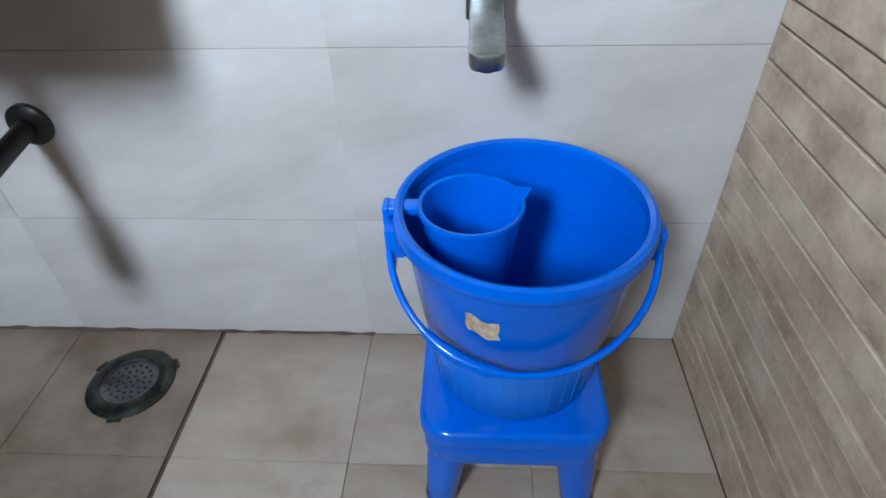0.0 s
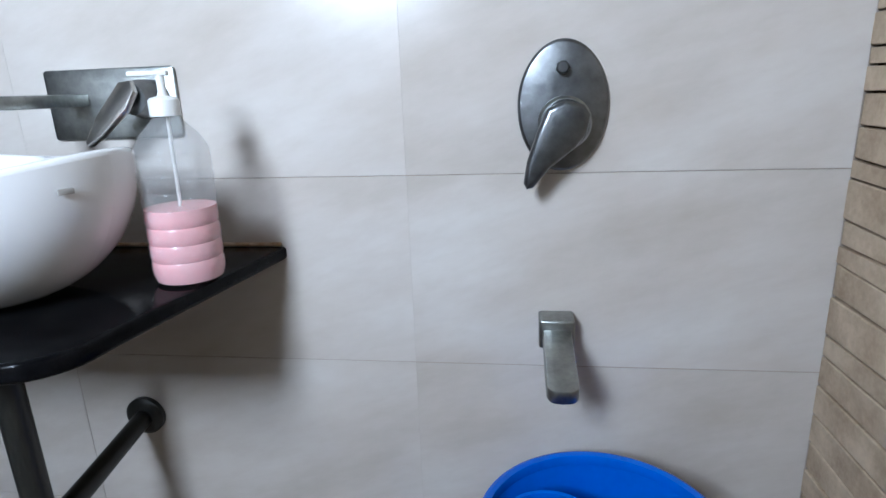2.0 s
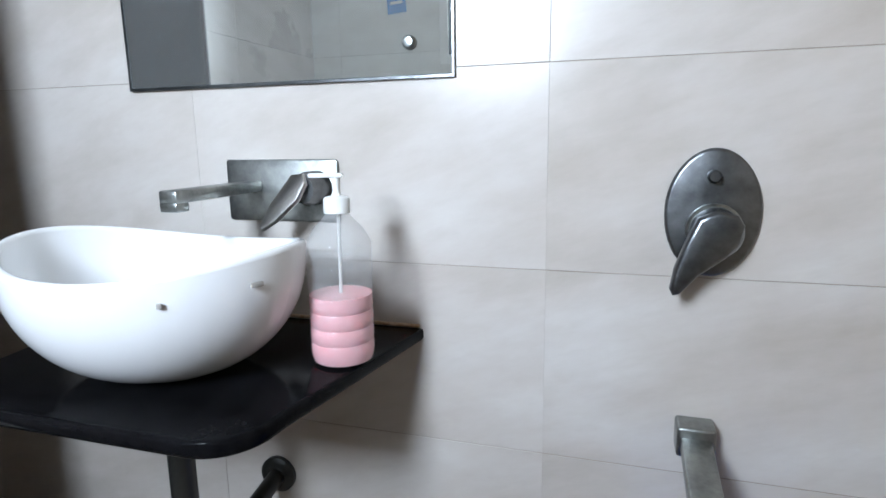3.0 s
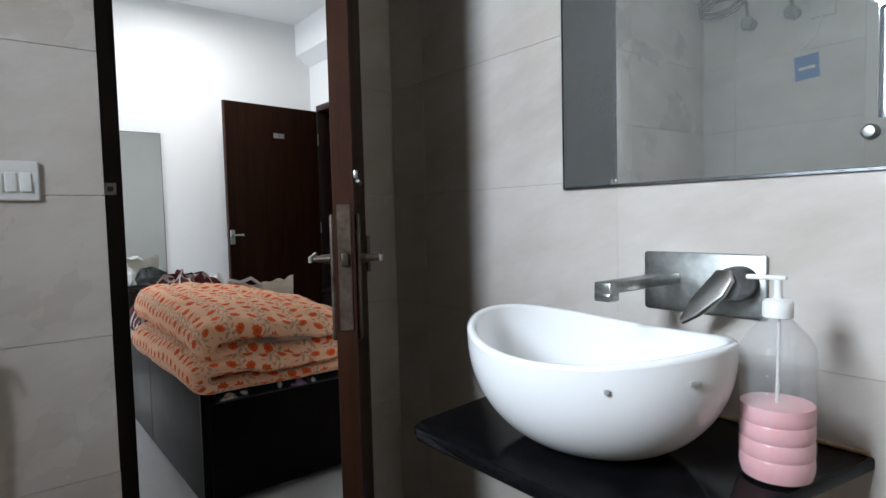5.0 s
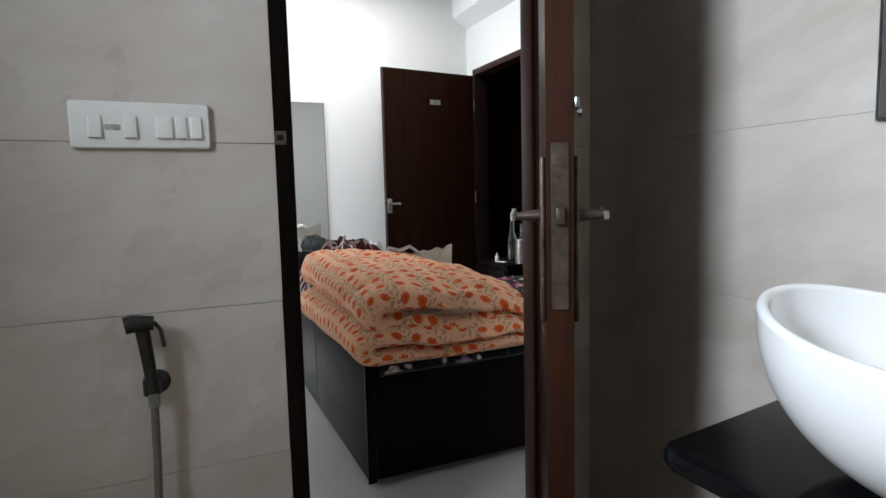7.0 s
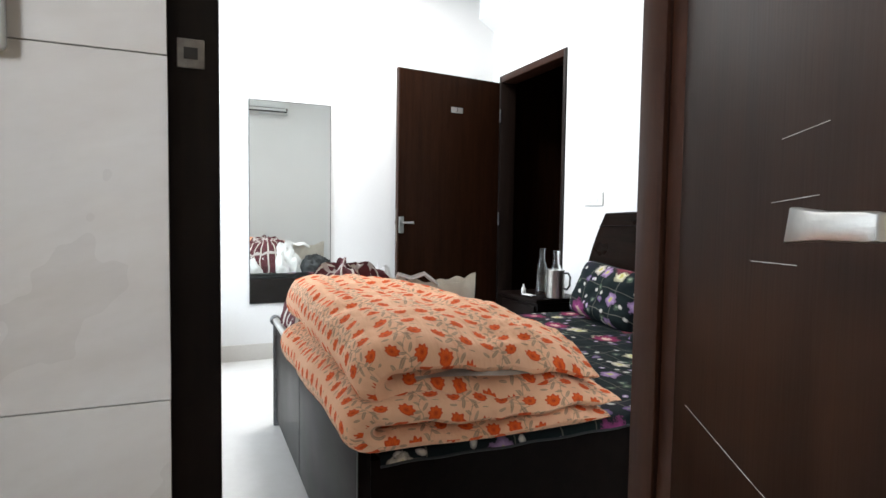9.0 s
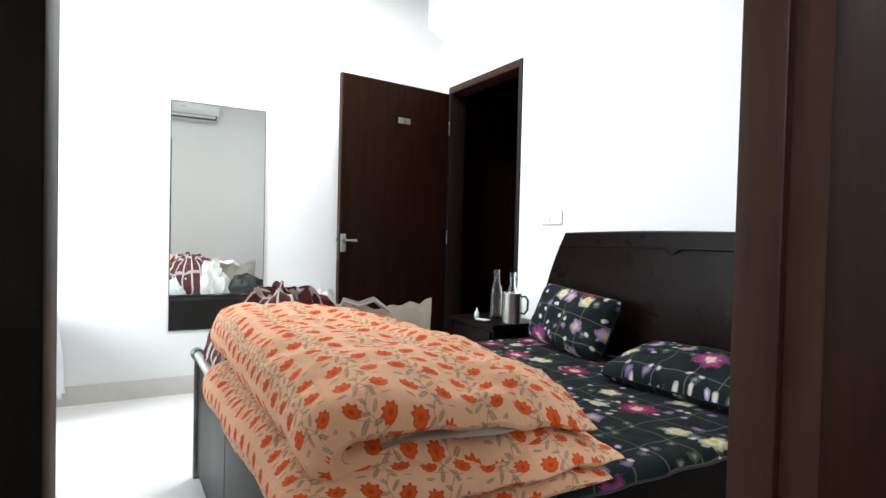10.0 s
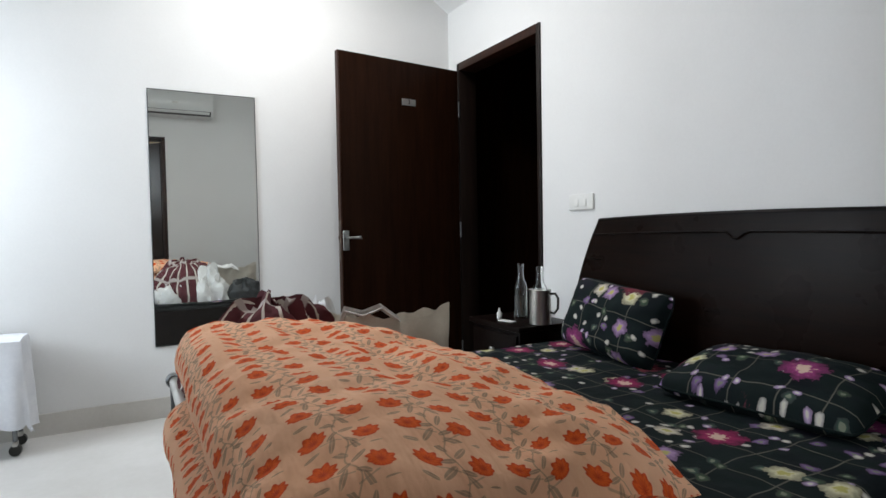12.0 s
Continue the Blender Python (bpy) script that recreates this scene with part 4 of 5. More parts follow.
def door_leaf(name, hinge, angle, width, height, thick, label, category, lever_z, plate, finish, low=0.010):
    """A flush door leaf, hinge line at x = 0; the lever handles stand on both faces."""
    d = thing(name, pose(hinge[0], hinge[1], 0, 0, 0, angle), label, category)
    t = thick / 2
    part("panel", box(0, width - 0.008, -t, t, low, height, 0.0015, 1), M_DARKWOOD, d)
    part("edge_lipping", box(width - 0.0078, width, -t, t, low, height, 0.001, 1), M_REDWOOD, d, "red-brown wooden edge strip")
    part("lock_plate", box(width + 0.0002, width + 0.0025, -0.012, 0.012, lever_z - 0.13, lever_z + 0.10, 0.0008, 1), M_WORN, d, "worn steel lock face plate")
    part("latch", box(width + 0.002, width + 0.010, -0.006, 0.006, lever_z - 0.012, lever_z + 0.012, 0.002), M_WORN, d)
    for sy in (-1, 1):
        back = part("handle_plate", box(width - 0.047, width - 0.008, min(sy * t, sy * (t + 0.008)), max(sy * t, sy * (t + 0.008)), lever_z - plate, lever_z + plate * 0.55, 0.0035, 3), finish, d)
        part("spindle", tube([(width - 0.030, sy * t, lever_z), (width - 0.030, sy * (t + 0.046), lever_z)], [0.0105, 0.0045], 16), finish, back)
        lever = slab([(0.008, -0.006), (0.0, -0.007), (-0.040, -0.0075), (-0.078, -0.010), (-0.072, 0.009), (-0.040, 0.0065), (0.0, 0.006), (0.008, 0.005)], -0.0035, 0.0035, 0.002)
        part("lever", moved(lever, pose(width - 0.030, sy * (t + 0.046), lever_z, 90)), M_STEEL, back, "flat tapered steel lever")
    for z in (0.25, height / 2, height - 0.25):
        part("hinge", tube([(-0.004, t + 0.004, z - 0.05), (-0.004, t + 0.004, z + 0.05)], 0.006, 12), M_GUN, d)
    return d


bath_door = door_leaf("bathroom_door", (-1.553, 0.779), -33.0, 0.5545, 2.035, 0.038, "dark brown flush bathroom door standing ajar", "door", 1.042, 0.15, M_WORN)
part("tower_bolt", box(0.538, 0.553, 0.0192, 0.028, 1.186, 1.204, 0.004), M_CHROME, bath_door, "small chrome slide bolt")
part("bolt_rod", tube([(0.522, 0.030, 1.181), (0.549, 0.027, 1.184)], 0.0032, 10), M_CHROME, bath_door)
for line in (((0.061, 0.822), (0.256, 0.827), (0.374, 0.831)), ((0.256, 1.010), (0.344, 1.013)), ((0.295, 1.058), (0.373, 1.061)), ((0.310, 1.105), (0.382, 1.107))):
    part("scratch", tube([(x, -0.0192, z) for x, z in line], 0.0003, 5), M_MARK, bath_door, "thin pale scratch")
for z, h in ((1.193, 0.027),):
    k = thing("strike_plate", pose(-1.605, 0.189, z), "scuffed metal strike plate let into the jamb", "strike plate")
    part("plate", box(0.0003, 0.0026, -0.012, 0.012, -h / 2, h / 2, 0.0008, 1), M_MARK, k)
    part("slot", box(0.0026, 0.0032, -0.006, 0.006, -h / 5, h / 5), M_DARK, k)

g = thing("sealant_line", pose(0, 0, 0), "grimy brown bead along the foot of the tiled wall", "sealant")
part("bead", tube([(-1.5 + 1.30 * k / 40, NY - 0.0015, 0.0015 + 0.0012 * math.sin(k * 1.9)) for k in range(41)], [0.0028 + 0.0016 * math.sin(k * 2.7) for k in range(41)], 6), M_FGROUT, g)


# ---- bedroom things ----
def bed():
    b = thing("bed", pose(0, 0, 0), "dark brown laminate double bed with a curved headboard", "bed")
    foot = part("footboard", box(-3.765, -2.292, 0.540, 0.564, 0.085, 0.505, 0.003), M_BEDWOOD, b)
    part("panel_joint", box(-3.120, -3.116, 0.5388, 0.5405, 0.10, 0.49), M_DARK, foot)
    part("foot_rail", tube([(-3.770, 0.540, 0.550), (-2.295, 0.542, 0.518)], 0.0165, 16), M_STEEL, b, "grey metal rail along the foot")
    part("rail_knob", moved(lathe([(0.0, -0.006), (0.021, -0.006), (0.025, 0.002), (0.025, 0.024), (0.020, 0.032), (0.0, 0.034)], 24), Matrix.Translation((-3.768, 0.540, 0.550)) @ pose(0, 0, 0, 0, -90)), M_GUN, b)
    part("corner_post", box(-3.788, -3.764, 0.528, 0.566, FZ, 0.532, 0.005), M_GUN, b)
    part("corner_post", box(-2.304, -2.290, 0.538, 0.570, 0.075, 0.508, 0.003), M_BEDWOOD, b)
    part("side_panel", box(-2.312, -2.292, 0.570, 2.290, 0.085, 0.465, 0.003), M_BEDWOOD, b)
    part("side_panel", box(-3.780, -3.760, 0.566, 2.290, 0.085, 0.465, 0.003), M_BEDWOOD, b)
    part("base", box(-3.760, -2.312, 0.566, 2.290, 0.380, 0.455), M_BEDWOOD, b, smooth=False)
    for x, y in ((-2.36, 0.66), (-2.36, 2.1), (-3.70, 0.70), (-3.70, 2.1)):
        part("leg", box(x - 0.014, x + 0.014, y - 0.014, y + 0.014, FZ, 0.087, 0.002), M_STEEL, b)
    # headboard: side edges sweep outward below, face bows, a relief band with a notch runs under the top
    cx, hw = -2.955, 0.690

    def face(u, v):
        z = 0.10 + 0.968 * v
        side = hw + 0.155 * (1 - max(0.0, (v - 0.30) / 0.70) ** 2.2)
        s = 2 * u - 1
        y = 2.285 + 0.050 * v ** 2 - 0.012 * math.cos(s * 1.4)
        return cx + s * side, y, z + 0.012 * (1 - s * s) * v, s * side, z

    bm = sheet(40, 24, face)
    top = bmesh.ops.solidify(bm, geom=bm.faces[:], thickness=-0.035)
    head = part("headboard", bm, M_HEADWOOD, b, "glossy dark curved headboard")
    band = []
    for k in range(61):
        s = -1 + 2 * k / 60
        d = 0.024 * math.exp(-((s - 0.02) / 0.045) ** 6) if abs(s) < 0.12 else 0.0
        band.append((cx + s * (hw + 0.02), 2.3195 - 0.012 * math.cos(s * 1.4), 1.006 + 0.012 * (1 - s * s) - d))
    part("relief_band", tube(band, 0.0036, 8), M_BEDWOOD, head)
    part("top_rail", tube([(cx + (2 * k / 40 - 1) * (hw + 0.004), 2.350, 1.069 + 0.012 * (1 - (2 * k / 40 - 1) ** 2)) for k in range(41)], 0.013, 10), M_BEDWOOD, head)
    return b


def wob(x, y, s, seed=0.0):
    return noise.noise(Vector((x * s + seed, y * s, seed * 1.7)))


def mattress():
    m = thing("mattress", pose(0, 0, 0), "foam mattress covered by a dark sheet", "mattress")
    part("core", box(-3.745, -2.265, 0.590, 2.268, 0.456, 0.498, 0.018, 3), M_BLACKCLOTH, m)
    s = thing("bedsheet", pose(0, 0, 0), "near-black cotton bedsheet printed with pink and cream flowers", "bedsheet")
    X0, X1, Y0, Y1, T, R = -3.770, -2.232, 0.575, 2.268, 0.5085, 0.03

    def drape(u, v):
        # across the bed, then down over the east side
        a = u * 1.558
        y = Y0 + (Y1 - Y0) * v
        flat = X1 - X0 - R
        if a < flat:
            x, z = X0 + a, T
        elif a < flat + R * 1.57:
            w = (a - flat) / R
            x, z = X0 + flat + R * math.sin(w), T - R * (1 - math.cos(w))
        else:
            d = a - flat - R * 1.57
            x, z = X1 + 0.012 * math.sin(y * 21) * d / 0.2, T - R - d
        rough = 0.006 * wob(x, y, 5) + 0.004 * wob(x, y, 14, 3)
        if z > T - 0.01:
            z += max(rough, -0.006)
        else:
            x += rough + 0.003 * math.sin(y * 37)
        return x, y, z, a, y

    part("cloth", sheet(90, 90, drape), M_SHEET, s)
    part("hem", tube([Vector(drape(1.0, k / 90)[:3]) for k in range(91)], 0.0032, 6), M_BLACKCLOTH, s)


def cushion(name, m, w, d, h, material, label, seed):
    p = thing(name, m, label, "pillow", "pillows on the bed")

    def f(u, v):
        x, y = 2 * u - 1, 2 * v - 1
        bx = 1 - abs(x) ** 3.2
        by = 1 - abs(y) ** 3.2
        t = h * (max(bx, 0) * max(by, 0)) ** 0.44
        t *= 1 + 0.16 * wob(x, y, 1.7, seed) + 0.10 * wob(x, y, 4.5, seed + 3)
        soft = 1 - 0.07 * (x * y) ** 4 + 0.012 * wob(x * 2, y * 2, 1.6, seed + 6)
        return x * w / 2 * (1 - 0.05 * (1 - y * y)) * soft, y * d / 2 * (1 - 0.06 * (1 - x * x)) * soft, t, x * w / 2 + seed, y * d / 2 + seed * 0.7

    up = sheet(36, 28, f)
    part("top_cover", up, material, p)
    low = sheet(36, 28, lambda u, v: (*f(u, v)[:2], -f(u, v)[2] * 0.75, f(u, v)[3] + 3.0, f(u, v)[4]))
    part("under_cover", low, material, p)
    seam = []
    for k in range(80):
        t = k / 20
        u, v = ((t, 0), (1, t - 1), (3 - t, 1), (0, 4 - t))[int(t)]
        x, y, z, *_ = f(u, v)
        seam.append((x, y, z))
    part("seam", tube(seam, 0.0035, 6, closed=True), material, p)
    return p


def quilt():
    q = thing("quilt", pose(0, 0, 0), "thick folded peach quilt printed with orange flowers", "quilt")
    X0, X1 = -3.300, -2.185

    def fold(ys, yn, zt, zb, h, seed, name, ins, x0, droop):
        """One folded layer: over the top from the north, round the southern nose and back below."""
        r = (zt - zb) / 2
        path = [(yn + (ys + r - yn) * k / 22, zt - 0.02 + 0.02 * math.sin(k / 22 * 1.57)) for k in range(23)]
        for k in range(1, 12):
            a = math.pi * k / 12
            path.append((ys + r - r * math.sin(a), (zt + zb) / 2 + r * math.cos(a)))
        path += [(ys + r + (yn - 0.03 - ys - r) * k / 22, zb) for k in range(23)]
        n = len(path)
        lens = [0.0]
        for a, b in zip(path, path[1:]):
            lens.append(lens[-1] + math.hypot(b[0] - a[0], b[1] - a[1]))
        loop = []
        for i, (y, z) in enumerate(path):
            a, b = path[max(i - 1, 0)], path[min(i + 1, n - 1)]
            d = math.hypot(b[0] - a[0], b[1] - a[1])
            ny, nz = (b[1] - a[1]) / d, -(b[0] - a[0]) / d
            e = min(1.0, min(lens[i], lens[-1] - lens[i]) / 0.10 + 0.18) ** 0.6
            loop.append((y, z, ny, nz, h * e))
        flat = [(y + ny * t, z + nz * t) for y, z, ny, nz, t in loop] + [(y - ny * t, z - nz * t) for y, z, ny, nz, t in reversed(loop)]
        ring, s = [], 0.0
        for i, (y, z) in enumerate(flat):
            if i:
                s += math.hypot(y - flat[i - 1][0], z - flat[i - 1][1])
            ring.append((y, z, s))
        ring.append((*flat[0], s + 0.02))
        mid = [(y, z) for y, z, *_ in loop] + [(y, z) for y, z, *_ in reversed(loop)]
        mid.append(mid[0])
        m = len(ring) - 1
        xe = X1 + ins

        def f(u, v):
            y, z, s = ring[round(v * m)]
            cy, cz = mid[round(v * m)]
            x = x0 + (xe - x0) * u
            e = min(u, 1 - u) * (xe - x0)
            k = math.sqrt(max(0.0, 1 - max(0.0, 1 - e / 0.075) ** 2))
            y, z = cy + (y - cy) * k, cz + (z - cz) * k
            t = (x - X0) / (X1 - X0)
            high = z - 0.510
            north = max(0.0, (y - 0.60) / 0.62)
            z = 0.510 + high * (1 - 0.20 * max(0.0, t) ** 1.5) * (1 - 0.26 * north ** 2.2) * (1 - 0.10 * max(0, 0.12 - t) / 0.12)
            z -= min(1.0, high / 0.15) * (droop * max(0.0, (t - 0.72) / 0.28) ** 2 + 0.016 * max(0.0, min(1.0, (0.62 - t) / 0.3)) * min(1.0, high / 0.2))
            crease = 0.5 - abs(wob(x * 0.8 + 0.5 * y, y - 0.3 * x, 7.5, seed + 8))
            z += 0.024 * (crease - 0.3) * min(1.0, high / 0.1)
            y += 0.030 * t * north + 0.012 * wob(x, z, 4, seed)
            z += (0.022 * wob(x, y, 4, seed) + 0.010 * wob(x, y, 11, seed + 2) + 0.006 * wob(x, y, 26, seed + 3)) * min(1.0, high / 0.1)
            xx = x + 0.050 * wob(y * 1.0, z * 2.2, 4, seed + 5) * max(0.0, t) ** 3
            return xx, y, max(z, 0.511), x + seed, s + seed * 0.37

        return part(name, sheet(150, m, f), M_QUILT, q)

    fold(0.520, 1.185, 0.636, 0.548, 0.043, 1.0, "lower_fold", 0.015, -3.20, 0.02)
    fold(0.555, 1.160, 0.800, 0.703, 0.044, 4.0, "upper_fold", -0.03, -3.29, 0.055)
    def inside(u, v):
        x, y = -2.62 + 0.385 * u, 0.66 + 0.34 * v
        k = (1 - 0.20 * ((x - X0) / (X1 - X0)) ** 1.5) * (1 - 0.26 * ((y - 0.60) / 0.62 if y > 0.60 else 0.0) ** 2.2)
        return x + 0.012 * wob(y, 0.3, 9, 2), y, 0.510 + 0.228 * k - 0.040 * max(0.0, ((x - X0) / (X1 - X0) - 0.72) / 0.28) ** 2 + 0.005 * wob(x, y, 12, 7), u, v

    lin = sheet(20, 14, inside)
    bmesh.ops.solidify(lin, geom=lin.faces[:], thickness=0.014)
    part("lining", lin, M_LINING, q, "white cotton lining showing in the fold")
    return q


bed()
mattress()
cushion("pillow", pose(-3.385, 2.165, 0.655, 68, 0, 0) @ pose(0, 0, 0, 0, 0, -5), 0.54, 0.315, 0.080, M_PILLOW, "dark floral pillow leaning on the headboard", 1.3)
cushion("pillow", pose(-2.650, 2.055, 0.572, 12, 0, 4), 0.58, 0.36, 0.072, M_PILLOW, "dark floral pillow lying flat by the headboard", 5.1)
quilt()


def crumple(name, m, size, material, label, category, seed, rough=0.35, res=(40, 26)):
    """A soft heap: a bulging dome with folds."""
    t = thing(name, m, label, category)
    w, d, h = size

    def f(u, v):
        a, b = 2 * math.pi * u, math.pi / 2 * v
        k = 1 + rough * (wob(math.cos(a) * 1.4 + b, math.sin(a) * 1.4, 1.6, seed) + 0.5 * wob(math.cos(a) * 3, math.sin(a) * 3 + b * 2, 1.9, seed + 9))
        return w / 2 * math.cos(a) * math.cos(b) ** 0.8 * k, d / 2 * math.sin(a) * math.cos(b) ** 0.8 * k, h * math.sin(b) * max(k, 0.3), u * (w + d) * 1.5, b * h

    part("cloth", sheet(res[0], res[1], f), material, t)
    return t


crumple("striped_blanket", pose(-3.530, 0.815, 0.509, 0, 0, 79), (0.56, 0.29, 0.30), M_STRIPE, "crumpled maroon and white striped cloth on the bed", "blanket", 2.0, 0.26)
crumple("plastic_bag", pose(-3.635, 0.70, 0.509), (0.10, 0.22, 0.12), M_POLY, "crumpled white plastic bag on the bed edge", "plastic bag", 5.0, 0.5)
crumple("white_bundle", pose(-3.605, 0.985, 0.509, 0, 0, 80), (0.26, 0.20, 0.25), M_POLY, "bulging white plastic bundle on the bed", "plastic bag", 7.0, 0.4)
crumple("black_bag", pose(-3.635, 1.26, 0.509, 0, 0, 85), (0.28, 0.18, 0.14), M_BLACKCLOTH, "soft black bag lying on the bed edge", "bag", 11.0, 0.3)
crumple("folded_paper", pose(-3.47, 0.625, 0.509, 0, 0, 10), (0.22, 0.07, 0.085), M_POLY, "white folded cloth beside the foot rail", "cloth", 15.0, 0.25)


def tote_bag():
    t = thing("tote_bag", pose(-3.460, 1.195, 0.509, 0, 0, 72), "thin beige cloth shopping bag standing on the bed", "bag")

    def wall(side):
        def f(u, v):
            x = (u - 0.5) * 0.40 * (1 + 0.05 * v)
            top = 0.240 + 0.012 * math.sin(u * 9 + side) + 0.007 * math.sin(u * 31 + 2 * side) + 0.034 * (2 * u - 1) ** 4 * (1 if u > 0.5 else 0.4)
            y = side * (0.055 * (1 - (2 * u - 1) ** 2) ** 0.6 * (1 - 0.45 * v) + 0.002) + 0.010 * wob(u * 4, v * 3, 1.5, side * 4 + 6)
            return x, y, v * top, x, v * 0.25
        return f

    for side in (-1, 1):
        bm = sheet(24, 12, wall(side))
        bmesh.ops.solidify(bm, geom=bm.faces[:], thickness=0.0025)
        part("side", bm, M_JUTE, t)
        part("strap", tube([(-0.17, side * 0.02, 0.215), (-0.15, side * 0.032, 0.268), (-0.09, side * 0.040, 0.250), (-0.03, side * 0.035, 0.272), (0.03, side * 0.03, 0.225)], 0.014, 8, flat=0.25), M_POLY, t, "white bag strap")
    return t


def bedside_table():
    t = thing("bedside_table", pose(-4.055, 2.190, FZ), "dark brown laminate bedside table with a drawer", "bedside table")
    part("body", box(-0.205, 0.205, -0.160, 0.165, 0.05, 0.498, 0.003), M_BEDWOOD, t)
    part("top", box(-0.225, 0.225, -0.180, 0.168, 0.499, 0.524, 0.004), M_BEDWOOD, t)
    dr = part("drawer", box(-0.190, 0.190, -0.174, -0.161, 0.30, 0.48, 0.003), M_BEDWOOD, t)
    part("knob", moved(lathe([(0.0, 0.0), (0.008, 0.0), (0.008, 0.012), (0.014, 0.018), (0.0, 0.024)], 16), pose(0, -0.174, 0.39, 90)), M_STEEL, dr)
    part("plinth", box(-0.19, 0.19, -0.145, 0.155, 0.0, 0.05), M_BEDWOOD, t)


def glass_bottle(x, y, z, h, r, label, fill):
    b = thing("glass_bottle", pose(x, y, z), label, "bottle", "bottles on the bedside table")
    prof = [(0.0, 0.004), (r - 0.006, 0.0), (r, 0.008), (r, h * 0.55), (r * 0.92, h * 0.63), (r * 0.55, h * 0.72), (r * 0.48, h * 0.90), (r * 0.58, h * 0.92), (r * 0.58, h), (r * 0.48, h), (r * 0.38, h * 0.90), (r * 0.44, h * 0.72), (r * 0.80, h * 0.62), (r - 0.004, h * 0.54), (r - 0.004, 0.012), (0.0, 0.010)]
    part("glass", lathe(prof, 32), M_GLASS, b).visible_shadow = False
    part("water", lathe([(0.0, 0.0125), (r - 0.0045, 0.0125), (r - 0.0045, fill), (0.0, fill)], 32), M_GLASS, b)


def steel_jug():
    j = thing("steel_jug", pose(-3.866, 2.165, 0.5745, 0, 0, 30), "polished steel mug with a looped handle", "jug", "bottles on the bedside table")
    part("body", lathe([(0.0, 0.002), (0.048, 0.0), (0.053, 0.004), (0.053, 0.165), (0.055, 0.168), (0.0525, 0.170), (0.050, 0.165), (0.050, 0.006), (0.0, 0.006)], 40), M_STEEL, j)
    part("handle", tube([(0.052, 0, 0.150), (0.078, 0, 0.152), (0.092, 0, 0.130), (0.090, 0, 0.080), (0.072, 0, 0.056), (0.052, 0, 0.060)], 0.006, 10), M_BLACKPL, j, "black handle")


tote_bag()
bedside_table()
glass_bottle(-4.070, 2.200, 0.5745, 0.285, 0.036, "clear glass bottle part filled with water", 0.12)
glass_bottle(-3.866, 2.165, 0.581, 0.275, 0.036, "clear glass bottle standing in the steel mug", 0.05)
steel_jug()
v = thing("small_vial", pose(-4.12, 2.10, 0.5745), "tiny white dropper bottle", "bottle", "bottles on the bedside table")
part("body", lathe([(0.0, 0.0), (0.013, 0.0), (0.014, 0.004), (0.014, 0.030), (0.006, 0.040), (0.004, 0.056), (0.0, 0.058)], 20), M_WHITEPL, v)
v = thing("paper_strip", pose(-4.02, 2.075, 0.5745, 0, 0, 12), "white medicine strip lying flat", "packet", "bottles on the bedside table")
part("strip", box(-0.045, 0.045, -0.018, 0.018, 0.0, 0.006, 0.002), M_WHITEPL, v)

wall_mirror("mirror", pose(BW, 0.537, 0.440, 0, 0, 90), 0.548, 1.376, "tall frameless dressing mirror on the white wall", (), M_CLEANMIRROR)
switch_board("switch_plate", pose(-3.800, BN, 1.165, 0, 0, 0), 0.172, 0.078, ((0.030, 0.020), (-0.030, 0.030)), "small white switch plate beside the doorway")

room_door = door_leaf("bedroom_door", (-4.962, 2.355), -82.9, 0.862, 2.080, 0.036, "dark brown flush bedroom door folded back near the wall", "door", 1.005, 0.075, M_CHROME, 0.06)
plate = part("number_plate", box(0.335, 0.435, 0.0183, 0.0215, 1.812, 1.852, 0.001, 1), M_STEEL, room_door, "small metal number plate")
cu = bpy.data.curves.new("digit", "FONT")
cu.body, cu.size, cu.extrude, cu.align_x, cu.align_y = "3", 0.036, 0.0006, "CENTER", "CENTER"
tmp = new("digit_source", cu)
me = bpy.data.meshes.new_from_object(tmp)
bpy.data.objects.remove(tmp)
me.materials.append(M_DARK)
digit = new("digit", me)
digit.parent = plate
digit.matrix_basis = Matrix(((-1, 0, 0, 0.385), (0, 0, 1, 0.0222), (0, 1, 0, 1.832), (0, 0, 0, 1)))


def air_conditioner():
    a = thing("air_conditioner", pose(BE, 0.86, 2.285), "white split air conditioner above the bathroom door", "air conditioner")
    out = []
    for x, z in ((0, 0.02), (0, 0.285), (-0.10, 0.290), (-0.185, 0.270), (-0.205, 0.18), (-0.200, 0.07), (-0.160, 0.015), (-0.06, 0.0)):
        out.append((x, z))
    bm = bmesh.new()
    ends = [[bm.verts.new((x, y, z)) for x, z in out] for y in (-0.425, 0.425)]
    bm.faces.new(ends[0][::-1])
    bm.faces.new(ends[1])
    for i in range(len(out)):
        j = (i + 1) % len(out)
        bm.faces.new((ends[0][i], ends[0][j], ends[1][j], ends[1][i]))
    bmesh.ops.bevel(bm, geom=bm.edges[:], offset=0.006, segments=2, affect="EDGES")
    part("casing", bm, M_ACWHITE, a)
    # outlet slot made taller so its dark colour also gives the underside's shade
    part("air_slot", moved(box(-0.006, 0.006, -0.40, 0.40, 0.0, 0.055, 0.002), pose(-0.176, 0, 0.016, 0, -38)), M_DARK, a, "dark air outlet slot, enlarged to paint in the shaded underside")
    part("louvre", moved(box(-0.004, 0.003, -0.385, 0.385, 0.0, 0.030, 0.001), pose(-0.198, 0, 0.030, 0, -30)), M_ACWHITE, a)
    part("badge", box(-0.2075, -0.2045, 0.02, 0.08, 0.13, 0.148, 0.001), M_STEEL, a)


